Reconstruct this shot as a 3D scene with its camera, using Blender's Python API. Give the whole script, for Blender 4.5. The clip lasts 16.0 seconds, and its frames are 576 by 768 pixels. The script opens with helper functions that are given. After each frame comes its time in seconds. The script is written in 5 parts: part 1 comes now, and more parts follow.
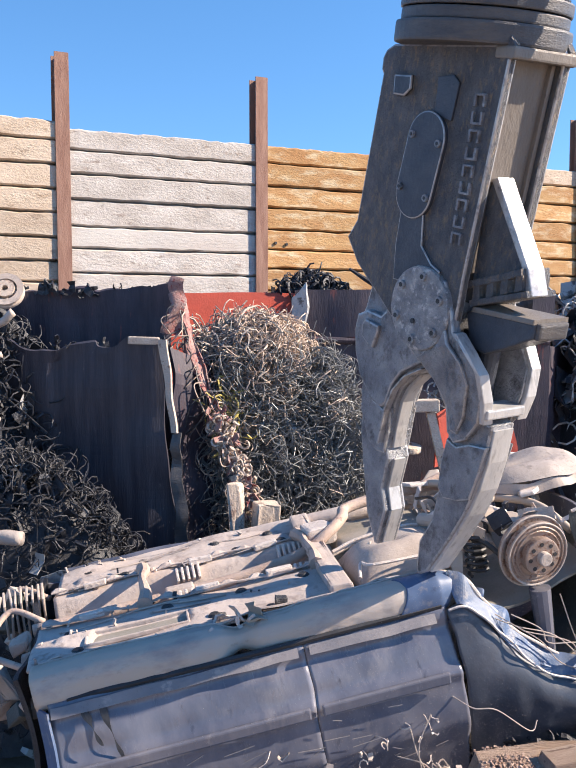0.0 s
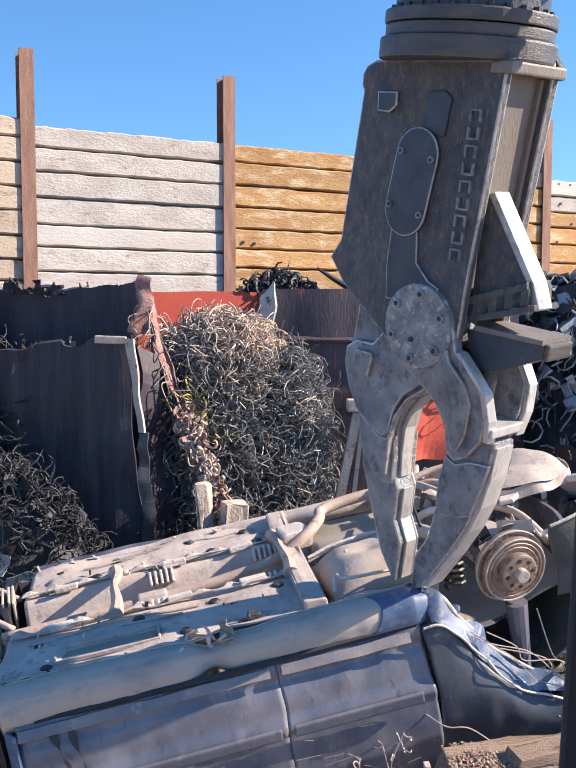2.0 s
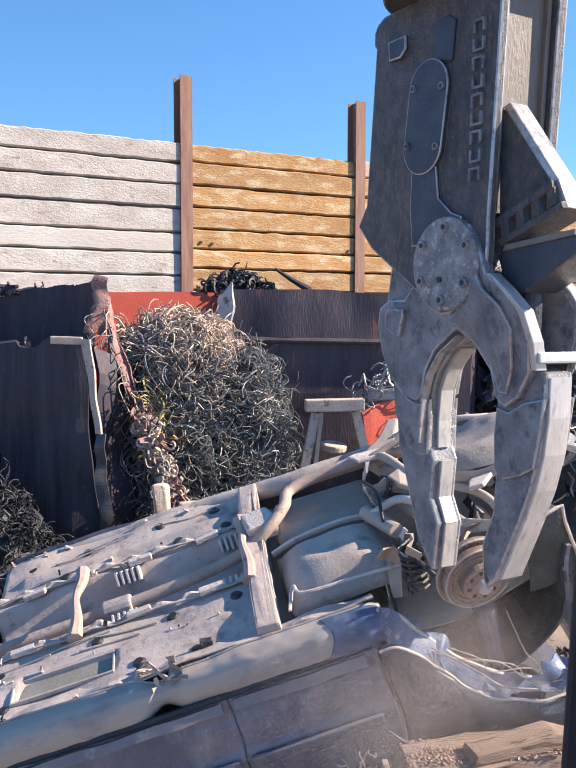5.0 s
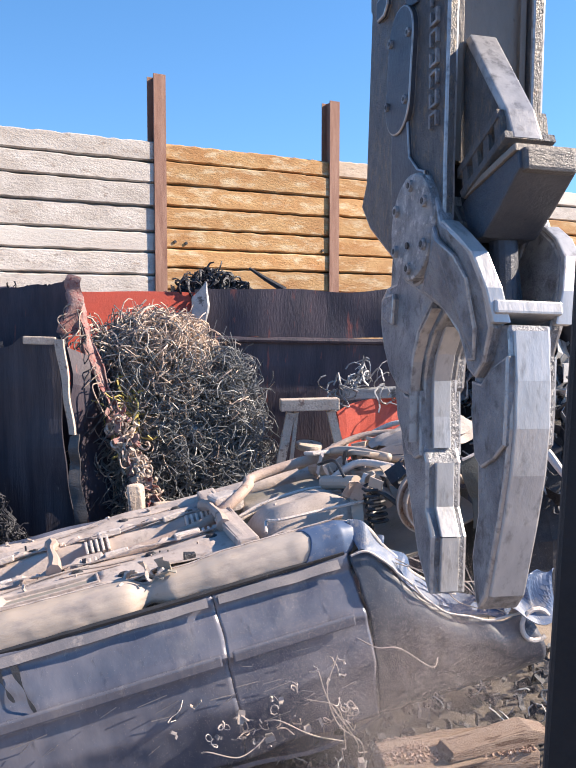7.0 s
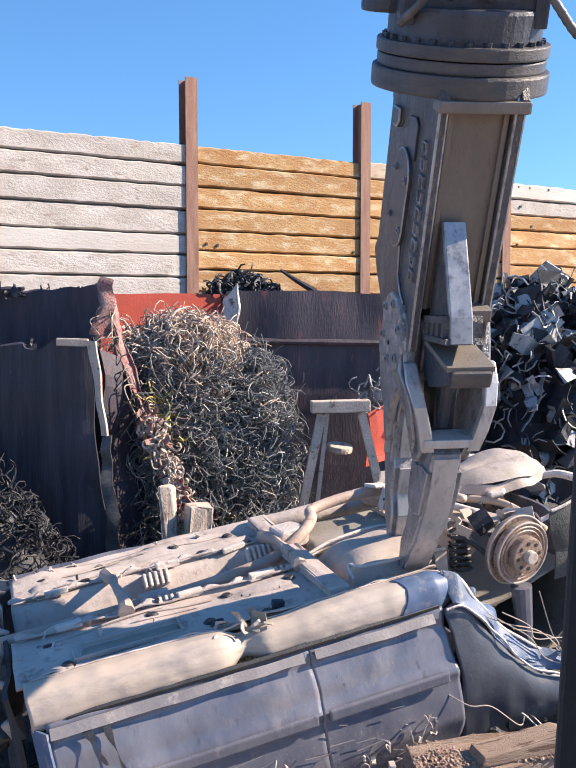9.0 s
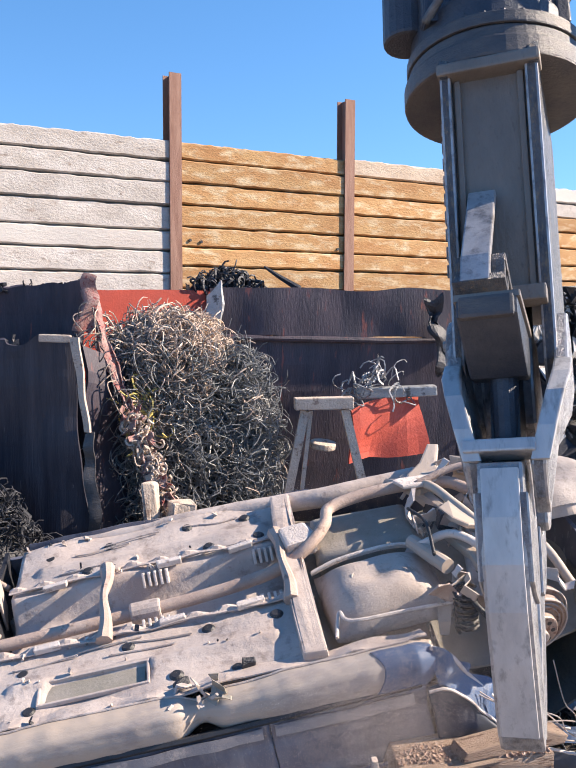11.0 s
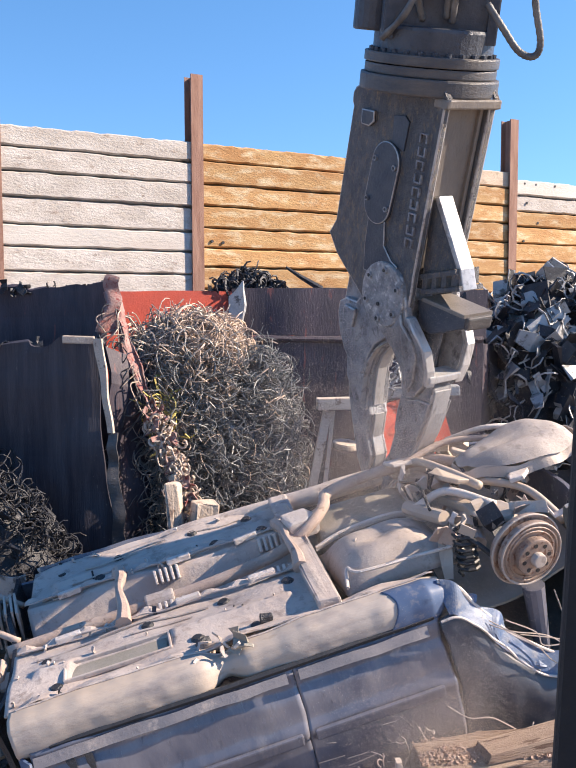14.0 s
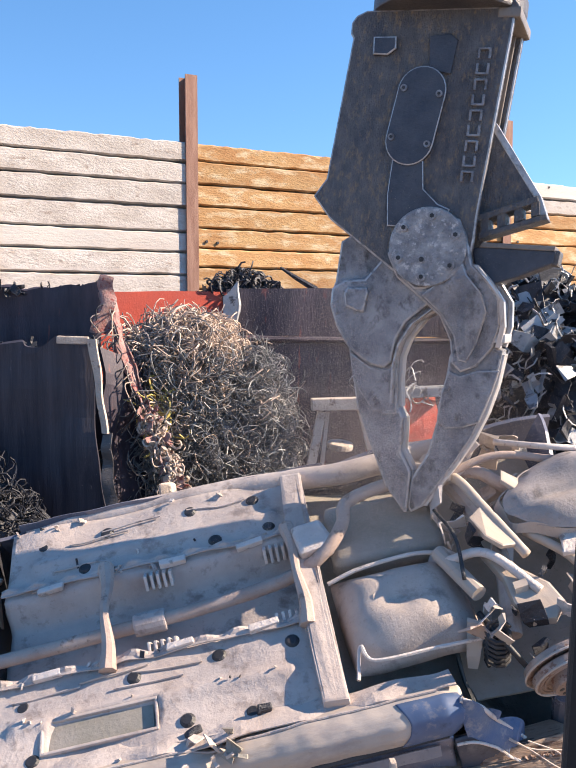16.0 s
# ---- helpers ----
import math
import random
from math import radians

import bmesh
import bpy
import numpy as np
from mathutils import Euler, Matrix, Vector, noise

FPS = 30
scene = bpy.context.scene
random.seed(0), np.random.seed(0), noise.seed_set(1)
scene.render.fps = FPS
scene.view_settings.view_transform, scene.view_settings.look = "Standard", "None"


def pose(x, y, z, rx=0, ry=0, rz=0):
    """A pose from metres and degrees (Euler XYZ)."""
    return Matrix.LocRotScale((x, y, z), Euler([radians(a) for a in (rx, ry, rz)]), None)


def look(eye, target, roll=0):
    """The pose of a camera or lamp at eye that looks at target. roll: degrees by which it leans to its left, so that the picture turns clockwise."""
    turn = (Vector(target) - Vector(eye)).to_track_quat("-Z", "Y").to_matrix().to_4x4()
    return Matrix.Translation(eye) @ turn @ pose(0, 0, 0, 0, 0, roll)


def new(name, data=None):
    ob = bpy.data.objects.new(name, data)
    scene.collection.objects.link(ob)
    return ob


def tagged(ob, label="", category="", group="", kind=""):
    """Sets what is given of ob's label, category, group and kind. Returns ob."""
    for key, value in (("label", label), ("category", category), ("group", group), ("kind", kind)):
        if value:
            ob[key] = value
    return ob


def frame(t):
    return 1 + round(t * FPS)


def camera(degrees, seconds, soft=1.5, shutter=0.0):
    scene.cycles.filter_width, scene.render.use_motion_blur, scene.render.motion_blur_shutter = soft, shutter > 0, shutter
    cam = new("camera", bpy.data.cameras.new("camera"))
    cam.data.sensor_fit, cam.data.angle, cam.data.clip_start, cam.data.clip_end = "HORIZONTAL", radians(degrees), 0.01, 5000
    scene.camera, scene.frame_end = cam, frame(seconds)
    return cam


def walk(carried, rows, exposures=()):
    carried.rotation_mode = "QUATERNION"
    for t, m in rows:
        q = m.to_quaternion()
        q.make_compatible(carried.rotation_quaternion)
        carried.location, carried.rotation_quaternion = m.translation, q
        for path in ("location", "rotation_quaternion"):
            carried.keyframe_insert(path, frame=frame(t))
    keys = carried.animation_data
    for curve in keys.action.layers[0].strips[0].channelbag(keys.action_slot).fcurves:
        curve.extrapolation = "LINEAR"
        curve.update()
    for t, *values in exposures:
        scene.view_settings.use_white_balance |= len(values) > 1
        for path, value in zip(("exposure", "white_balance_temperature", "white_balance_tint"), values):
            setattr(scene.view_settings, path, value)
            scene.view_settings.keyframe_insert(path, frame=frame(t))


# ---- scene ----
# the lens and the slewing cab: time, yaw, pitch, roll
cam = camera(36.0, 16.0, soft=1.5)
EYE = (0.0, 0.0, 2.6)
TURNS = [
    (0.0, 0.00, -4.40, 0.00), (0.5, -1.56, -4.56, 0.06), (1.0, -1.85, -4.39, -0.01), (1.5, -1.87, -4.48, -0.01),
    (2.0, -2.07, -4.45, -0.06), (2.5, -2.25, -4.45, -0.22), (3.0, -4.08, -4.47, -0.46), (3.5, -6.73, -4.48, -0.65),
    (4.0, -5.50, -4.45, -0.21), (4.2, -4.70, -4.42, -0.10), (6.3, -6.06, -4.42, -0.38), (6.5, -7.11, -4.55, -0.36),
    (7.0, -6.41, -4.44, -0.04), (7.5, -5.02, -4.41, 0.13), (8.0, -4.20, -4.46, 0.16), (8.5, -4.29, -4.45, 0.14),
    (9.0, -4.42, -4.33, 0.04), (11.3, -6.00, -4.57, -0.29), (11.5, -6.79, -4.57, -0.25), (12.0, -6.48, -4.36, -0.10),
    (12.5, -5.36, -4.40, 0.00), (13.0, -4.31, -4.48, 0.10), (13.5, -3.73, -4.56, 0.17), (14.0, -4.05, -4.51, 0.13),
    (14.5, -4.06, -4.51, 0.13), (15.0, -4.15, -4.52, 0.12), (15.5, -4.17, -4.50, 0.12), (16.0, -4.40, -4.48, 0.09)]
walk(cam, [(t, pose(*EYE, 90 + p, r, y)) for t, y, p, r in TURNS], exposures=[(0.0, 1.2, 6850, 11.2), (9.0, 1.19, 6850, 11.5), (13.0, 1.2, 6950, 12.2), (16.0, 1.28, 7250, 13.2)])

# ---- light: afternoon sun from the side, clear sky ----
world = bpy.data.worlds.new("sky")
scene.world = world
world.use_nodes = True
wn = world.node_tree.nodes
sky = wn.new("ShaderNodeTexSky")
sky.sky_type, sky.sun_disc = "NISHITA", False
sky.sun_elevation, sky.sun_rotation = radians(33.9), radians(91.4)
sky.air_density, sky.dust_density, sky.ozone_density = 1.0, 0.0, 3.5
wn["Background"].inputs[1].default_value = 0.124
way = wn.new("ShaderNodeTexCoord")
lift = wn.new("ShaderNodeVectorMath")
lift.inputs[1].default_value = (0, 0, 0.13)
world.node_tree.links.new(way.outputs["Generated"], lift.inputs[0])
world.node_tree.links.new(lift.outputs[0], sky.inputs["Vector"])
tint = wn.new("ShaderNodeHueSaturation")
tint.inputs["Saturation"].default_value = 1.2
world.node_tree.links.new(sky.outputs[0], tint.inputs["Color"])
world.node_tree.links.new(tint.outputs[0], wn["Background"].inputs[0])
sun = new("sun", bpy.data.lights.new("sun", "SUN"))
sun.data.energy, sun.data.angle, sun.data.color = 5.0, radians(0.6), (1.0, 0.88, 0.74)
sun.matrix_world = look((8.4, -0.2, 5.65), (0, 0, 0))


# ---- materials ----
def surface(name, c1, c2, rough=0.7, metal=0.0, scale=6.0, bump=0.3, c3=None, c3_at=0.62, stretch=(1, 1, 1), vary=0.0, fine=60.0, soft=0.06):
    """Two scales of colour, a third for stains, and a fine relief."""
    m = bpy.data.materials.new(name)
    m.use_nodes = True
    n, l = m.node_tree.nodes, m.node_tree.links
    b = n["Principled BSDF"]
    b.inputs["Metallic"].default_value = metal
    co = n.new("ShaderNodeTexCoord")
    mp = n.new("ShaderNodeMapping")
    mp.inputs["Scale"].default_value = stretch
    l.new(co.outputs["Object"], mp.inputs[0])

    def noise_at(sc, detail=6.0):
        t = n.new("ShaderNodeTexNoise")
        t.inputs["Scale"].default_value, t.inputs["Detail"].default_value, t.inputs["Roughness"].default_value = sc, detail, 0.65
        l.new(mp.outputs[0], t.inputs["Vector"])
        return t

    def ramp(src, a, z):
        r = n.new("ShaderNodeMapRange")
        r.inputs[1].default_value, r.inputs[2].default_value = a, z
        l.new(src, r.inputs[0])
        return r.outputs[0]

    def mix(f, a, z):
        x = n.new("ShaderNodeMix")
        x.data_type = "RGBA"
        l.new(f, x.inputs[0])
        for k, v in ((6, a), (7, z)):
            if isinstance(v, tuple):
                x.inputs[k].default_value = (*v, 1)
            else:
                l.new(v, x.inputs[k])
        return x.outputs[2]

    big, small = noise_at(scale), noise_at(fine)
    col = mix(ramp(big.outputs[0], 0.35, 0.65), c1, c2)
    dark = tuple(v * 0.55 for v in c1)
    col = mix(ramp(small.outputs[0], 0.60, 0.80), col, dark)
    if c3:
        st = noise_at(scale * 2.3, 10.0)
        col = mix(ramp(st.outputs[0], c3_at, c3_at + soft), col, c3)
    if vary:
        oi = n.new("ShaderNodeObjectInfo")
        h = n.new("ShaderNodeHueSaturation")
        vr = n.new("ShaderNodeMapRange")
        vr.inputs[3].default_value, vr.inputs[4].default_value = 1 - vary, 1 + vary
        l.new(oi.outputs["Random"], vr.inputs[0])
        l.new(vr.outputs[0], h.inputs["Value"])
        l.new(col, h.inputs["Color"])
        col = h.outputs[0]
    l.new(col, b.inputs["Base Color"])
    rr = n.new("ShaderNodeMapRange")
    rr.inputs[3].default_value, rr.inputs[4].default_value = max(rough - 0.15, 0.05), min(rough + 0.15, 1)
    l.new(small.outputs[0], rr.inputs[0])
    l.new(rr.outputs[0], b.inputs["Roughness"])
    bp = n.new("ShaderNodeBump")
    bp.inputs["Strength"].default_value, bp.inputs["Distance"].default_value = bump, 0.02
    l.new(small.outputs[0], bp.inputs["Height"])
    l.new(bp.outputs[0], b.inputs["Normal"])
    return m


M_DIRT = surface("dirt", (0.2, 0.155, 0.12), (0.34, 0.27, 0.21), 0.95, scale=2, bump=0.6, c3=(0.1, 0.08, 0.065), c3_at=0.6)
M_DUST = surface("brown_dust", (0.5, 0.4, 0.34), (0.6, 0.5, 0.43), 1.0, scale=3, bump=0.0)
M_RUBBLE = surface("dark_rubble", (0.07, 0.06, 0.052), (0.14, 0.115, 0.095), 0.95, scale=8, bump=0.8)
M_WHITE = surface("white_plank", (0.427, 0.377, 0.337), (0.583, 0.537, 0.497), 0.92, scale=3.2, bump=0.5, c3=(0.325, 0.265, 0.223), c3_at=0.58, stretch=(0.8, 1, 1.8), vary=0.1, fine=26, soft=0.1)
M_LIMED = surface("limed_plank", (0.584, 0.549, 0.507), (0.514, 0.459, 0.417), 0.88, scale=1.6, bump=0.3, c3=(0.37, 0.311, 0.274), c3_at=0.62, stretch=(0.6, 1, 2.4), vary=0.06, fine=26, soft=0.1)
M_CREAM = surface("cream_plank", (0.454, 0.347, 0.257), (0.567, 0.461, 0.363), 0.92, scale=3, bump=0.5, c3=(0.318, 0.234, 0.167), c3_at=0.57, stretch=(0.8, 1, 1.8), vary=0.1, fine=30, soft=0.1)
M_OCHRE = surface("ochre_plank", (0.405, 0.2, 0.078), (0.52, 0.318, 0.145), 0.9, scale=3.0, bump=0.5, c3=(0.619, 0.48, 0.31), c3_at=0.5, stretch=(0.6, 1, 1.7), vary=0.16, fine=30, soft=0.16)
M_POST = surface("rusty_beam", (0.22, 0.11, 0.08), (0.34, 0.2, 0.15), 0.8, 0.1, scale=5, bump=0.3, stretch=(3, 3, 0.4))
M_DARK = surface("dark_plate", (0.026, 0.023, 0.038), (0.074, 0.055, 0.07), 0.58, 0.0, scale=3, bump=0.3, c3=(0.22, 0.07, 0.06), c3_at=0.6, stretch=(2.2, 2.2, 0.35), fine=40)
M_STREAK = surface("streaked_plate", (0.02, 0.02, 0.033), (0.053, 0.047, 0.06), 0.55, 0.0, scale=7, bump=0.3, c3=(0.24, 0.22, 0.215), c3_at=0.66, stretch=(3.0, 3.0, 0.16), fine=40)
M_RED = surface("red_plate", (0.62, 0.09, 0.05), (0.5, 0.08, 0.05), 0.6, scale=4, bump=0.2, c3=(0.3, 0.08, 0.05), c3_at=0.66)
M_TORN = surface("torn_edge", (0.27, 0.12, 0.11), (0.33, 0.24, 0.22), 0.75, 0.1, scale=11, bump=0.5, c3=(0.24, 0.05, 0.05), c3_at=0.54)
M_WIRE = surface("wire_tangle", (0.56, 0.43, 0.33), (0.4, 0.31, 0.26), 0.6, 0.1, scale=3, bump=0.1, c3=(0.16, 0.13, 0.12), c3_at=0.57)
# darker strands: shade on the lower wire heap, put into the colour
M_SHADED_WIRE = surface("shaded_grey_wire", (0.09, 0.1, 0.108), (0.2, 0.2, 0.2), 0.45, 0.1, scale=4, bump=0.1, c3=(0.36, 0.335, 0.31), c3_at=0.62)
M_WIRE2 = surface("yellow_wire", (0.55, 0.42, 0.1), (0.45, 0.38, 0.15), 0.7, scale=8, bump=0.2)
M_SCRAP = surface("scrap_sheet", (0.26, 0.265, 0.275), (0.46, 0.45, 0.44), 0.45, 0.25, scale=3, bump=0.3, c3=(0.1, 0.095, 0.095), c3_at=0.55)
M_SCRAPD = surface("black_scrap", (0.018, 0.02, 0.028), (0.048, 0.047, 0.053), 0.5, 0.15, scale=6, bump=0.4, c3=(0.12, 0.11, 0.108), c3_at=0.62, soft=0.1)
M_STEEL = surface("tool_paint", (0.1, 0.106, 0.125), (0.2, 0.195, 0.195), 0.42, 0.15, scale=15, bump=1.0, c3=(0.37, 0.27, 0.175), c3_at=0.52, fine=110, stretch=(1.3, 1.3, 0.6), soft=0.2)
M_SIDE = surface("tool_side", (0.165, 0.142, 0.125), (0.245, 0.21, 0.18), 0.5, 0.15, scale=3, bump=0.3, c3=(0.31, 0.26, 0.15), c3_at=0.68, stretch=(1, 1, 0.4))
M_JAW = surface("worn_steel", (0.16, 0.165, 0.185), (0.37, 0.368, 0.38), 0.36, 0.3, scale=6, bump=0.7, c3=(0.09, 0.088, 0.092), c3_at=0.52, stretch=(1, 1, 0.8), fine=60, soft=0.16)
M_PIN = surface("pitted_pin_plate", (0.2, 0.2, 0.21), (0.42, 0.41, 0.41), 0.38, 0.3, scale=14, bump=0.8, c3=(0.6, 0.57, 0.55), c3_at=0.54, fine=44, soft=0.1)
M_WORN = surface("worn_edge", (0.34, 0.33, 0.335), (0.48, 0.46, 0.455), 0.35, 0.4, scale=10, bump=0.12, c3=(0.16, 0.155, 0.16), c3_at=0.5, soft=0.2, fine=14)
M_BRIGHT = surface("ground_steel", (0.44, 0.43, 0.43), (0.58, 0.56, 0.55), 0.38, 0.35, scale=5, bump=0.12, c3=(0.24, 0.225, 0.22), c3_at=0.54, fine=12, soft=0.2, stretch=(2, 2, 0.6))
M_BLACK = surface("black_rubber", (0.02, 0.02, 0.022), (0.035, 0.035, 0.04), 0.5, scale=8, bump=0.2)
M_SEAL = surface("matt_black_seal", (0.009, 0.009, 0.011), (0.015, 0.015, 0.018), 0.85, scale=8, bump=0.2)
M_HOSE = surface("scuffed_hose", (0.07, 0.07, 0.075), (0.17, 0.165, 0.16), 0.5, scale=8, bump=0.2)
M_HEAD = surface("dark_iron", (0.038, 0.045, 0.062), (0.075, 0.08, 0.095), 0.42, 0.25, scale=6, bump=0.3)
M_ARM = surface("red_arm", (0.42, 0.05, 0.035), (0.3, 0.045, 0.035), 0.5, scale=5, bump=0.2, c3=(0.06, 0.04, 0.04), c3_at=0.6)
M_FLOOR = surface("dusty_underside", (0.41, 0.335, 0.3), (0.52, 0.445, 0.405), 0.8, scale=4, bump=0.3, c3=(0.27, 0.218, 0.195), c3_at=0.55, fine=26, soft=0.12)
M_SILL = surface("tan_sill", (0.46, 0.365, 0.285), (0.43, 0.365, 0.32), 0.6, scale=2.2, bump=0.2, c3=(0.29, 0.25, 0.235), c3_at=0.57, fine=16, soft=0.14, stretch=(0.5, 1, 1))
M_PAINT = surface("blue_grey_paint", (0.085, 0.095, 0.135), (0.2, 0.195, 0.225), 0.24, 0.1, scale=2.2, bump=0.06, c3=(0.29, 0.265, 0.27), c3_at=0.57, fine=20, stretch=(1.4, 1, 0.6), soft=0.2)
# darker copy of the door paint, with the quarter panel's shade in it
M_SHADED_PAINT = surface("shaded_blue_paint", (0.03, 0.038, 0.055), (0.075, 0.08, 0.1), 0.4, 0.0, scale=2.4, bump=0.1, c3=(0.17, 0.16, 0.165), c3_at=0.6, fine=24, soft=0.14)
M_DUSTED = surface("dusted_paint", (0.15, 0.145, 0.16), (0.24, 0.215, 0.215), 0.5, scale=4, bump=0.15, c3=(0.32, 0.28, 0.26), c3_at=0.62)
M_GRAVEL = surface("reddish_grit", (0.25, 0.15, 0.11), (0.4, 0.28, 0.22), 0.95, scale=24, bump=0.9, c3=(0.55, 0.44, 0.37), c3_at=0.58, vary=0.3, fine=90)
M_BLUE = surface("torn_blue_paint", (0.05, 0.1, 0.21), (0.13, 0.16, 0.22), 0.5, 0.0, scale=7, bump=0.3, c3=(0.3, 0.28, 0.275), c3_at=0.54, soft=0.16, fine=24)
M_CLEARBLUE = surface("clear_blue_paint", (0.06, 0.1, 0.19), (0.09, 0.135, 0.23), 0.5, 0.0, scale=4, bump=0.05, c3=(0.28, 0.26, 0.255), c3_at=0.53, fine=16, soft=0.14)
M_TANK = surface("fuel_tank", (0.38, 0.31, 0.265), (0.5, 0.42, 0.37), 0.7, scale=3.5, bump=0.2, c3=(0.24, 0.2, 0.175), c3_at=0.56, soft=0.14)
M_SHELL = surface("dusty_shell", (0.3, 0.255, 0.23), (0.42, 0.36, 0.33), 0.7, scale=5, bump=0.25, c3=(0.18, 0.15, 0.135), c3_at=0.56, soft=0.12)
M_WELL = surface("grey_green_panel", (0.24, 0.22, 0.18), (0.34, 0.3, 0.26), 0.7, scale=4, bump=0.2)
M_DISC = surface("brake_disc", (0.27, 0.195, 0.16), (0.36, 0.28, 0.24), 0.5, 0.35, scale=14, bump=0.2, c3=(0.2, 0.11, 0.08), c3_at=0.55)
M_ALLOY = surface("dusty_alloy", (0.58, 0.5, 0.45), (0.7, 0.62, 0.57), 0.65, 0.15, scale=5, bump=0.4, c3=(0.35, 0.29, 0.26), c3_at=0.6)
M_WOOD = surface("old_timber", (0.34, 0.23, 0.17), (0.45, 0.33, 0.25), 0.95, scale=5, bump=0.9, stretch=(0.5, 4, 4), c3=(0.18, 0.11, 0.08), c3_at=0.55)
M_PIPE = surface("brown_pipe", (0.4, 0.29, 0.24), (0.5, 0.39, 0.33), 0.75, 0.1, scale=5, bump=0.3, c3=(0.25, 0.18, 0.15), c3_at=0.6)
M_LINER = surface("dark_liner", (0.06, 0.065, 0.06), (0.1, 0.1, 0.095), 0.7, scale=4, bump=0.4)
M_COLLAR = surface("dusty_iron", (0.062, 0.064, 0.074), (0.125, 0.112, 0.105), 0.45, 0.25, scale=5, bump=0.3, stretch=(1, 1, 3))
M_CARDB = surface("pale_frame", (0.44, 0.35, 0.29), (0.58, 0.48, 0.4), 0.85, scale=6, bump=0.5, c3=(0.25, 0.18, 0.15), c3_at=0.57)


# ---- mesh helpers ----
def part(name, bm, material, parent=None, label="", smooth=False):
    me = bpy.data.meshes.new(name)
    bm.normal_update()
    worn = any(f.material_index for f in bm.faces)
    bm.to_mesh(me)
    bm.free()
    me.materials.append(material)
    if worn:
        me.materials.append(M_WORN)
    if smooth:
        for p in me.polygons:
            p.use_smooth = True
    ob = new(name, me)
    if parent:
        ob.parent = parent
    return tagged(ob, label) if label else ob


def empty(name, label, category, m=None, group="", kind=""):
    e = new(name)
    e.empty_display_size = 0.1
    if m:
        e.matrix_basis = m
    return tagged(e, label, category, group, kind)


def add_box(bm, c, size, rx=0, ry=0, rz=0, bevel=0.0):
    g = bmesh.ops.create_cube(bm, size=1.0, matrix=pose(*c, rx, ry, rz) @ Matrix.Diagonal((*size, 1)))
    if bevel:
        es = {e for v in g["verts"] for e in v.link_edges}
        bmesh.ops.bevel(bm, geom=list(es), offset=bevel, segments=2, affect="EDGES", profile=0.6)
    return bm


def add_cyl(bm, c, r, h, rx=0, ry=0, rz=0, seg=24, r2=None, bevel=0.0):
    g = bmesh.ops.create_cone(bm, cap_ends=True, segments=seg, radius1=r, radius2=r if r2 is None else r2, depth=h, matrix=pose(*c, rx, ry, rz))
    if bevel:
        es = [e for e in {e for v in g["verts"] for e in v.link_edges} if any(len(f.verts) > 4 for f in e.link_faces)]
        bmesh.ops.bevel(bm, geom=es, offset=bevel, segments=2, affect="EDGES", profile=0.6)
    return bm


def add_prism(bm, outline, y0, y1, shift=None, bevel=0.0, worn=False):
    """An outline in x and z, given thickness along y. shift(z) moves both faces along y."""
    sh = shift or (lambda z: 0.0)
    a = [bm.verts.new((x, y0 + sh(z), z)) for x, z in outline]
    b = [bm.verts.new((x, y1 + sh(z), z)) for x, z in outline]
    n = len(outline)
    fs = [bm.faces.new(a), bm.faces.new(b[::-1])]
    for i in range(n):
        fs.append(bm.faces.new((a[i], b[i], b[(i + 1) % n], a[(i + 1) % n])))
    bmesh.ops.recalc_face_normals(bm, faces=fs)
    if bevel:
        es = list(set(fs[0].edges) | set(fs[1].edges))
        bmesh.ops.bevel(bm, geom=es, offset=bevel, segments=2, affect="EDGES", profile=0.6, material=1 if worn else -1)
    return bm


def add_tube(bm, pts, r, seg=8, closed=True):
    """A round tube through the points."""
    pts = [Vector(p) for p in pts]
    rings = []
    side = None
    for i, p in enumerate(pts):
        d = (pts[min(i + 1, len(pts) - 1)] - pts[max(i - 1, 0)]).normalized()
        if side is None:
            side = d.orthogonal().normalized()
        side = (side - d * side.dot(d)).normalized()
        up = d.cross(side)
        rr = r(i / (len(pts) - 1)) if callable(r) else r
        rings.append([bm.verts.new(p + (side * math.cos(k * math.tau / seg) + up * math.sin(k * math.tau / seg)) * rr) for k in range(seg)])
    for a, b in zip(rings, rings[1:]):
        for k in range(seg):
            bm.faces.new((a[k], a[(k + 1) % seg], b[(k + 1) % seg], b[k]))
    if closed:
        bm.faces.new(rings[0][::-1])
        bm.faces.new(rings[-1])
    return bm


def arc_path(pts, n=8):
    """A smooth path through a few points."""
    p = [Vector(q) for q in pts]
    p = [p[0] * 2 - p[1]] + p + [p[-1] * 2 - p[-2]]
    out = []
    for i in range(1, len(p) - 2):
        for k in range(n):
            t = k / n
            a, b, c, d = p[i - 1], p[i], p[i + 1], p[i + 2]
            out.append(0.5 * ((2 * b) + (c - a) * t + (2 * a - 5 * b + 4 * c - d) * t * t + (3 * b - a - 3 * c + d) * t ** 3))
    return out + [p[-2]]


def crumple(bm, amount, scale, seed=0.0):
    o = Vector((seed * 7.1, seed * 3.3, seed))
    for v in bm.verts:
        v.co += noise.noise_vector(v.co * scale + o) * amount


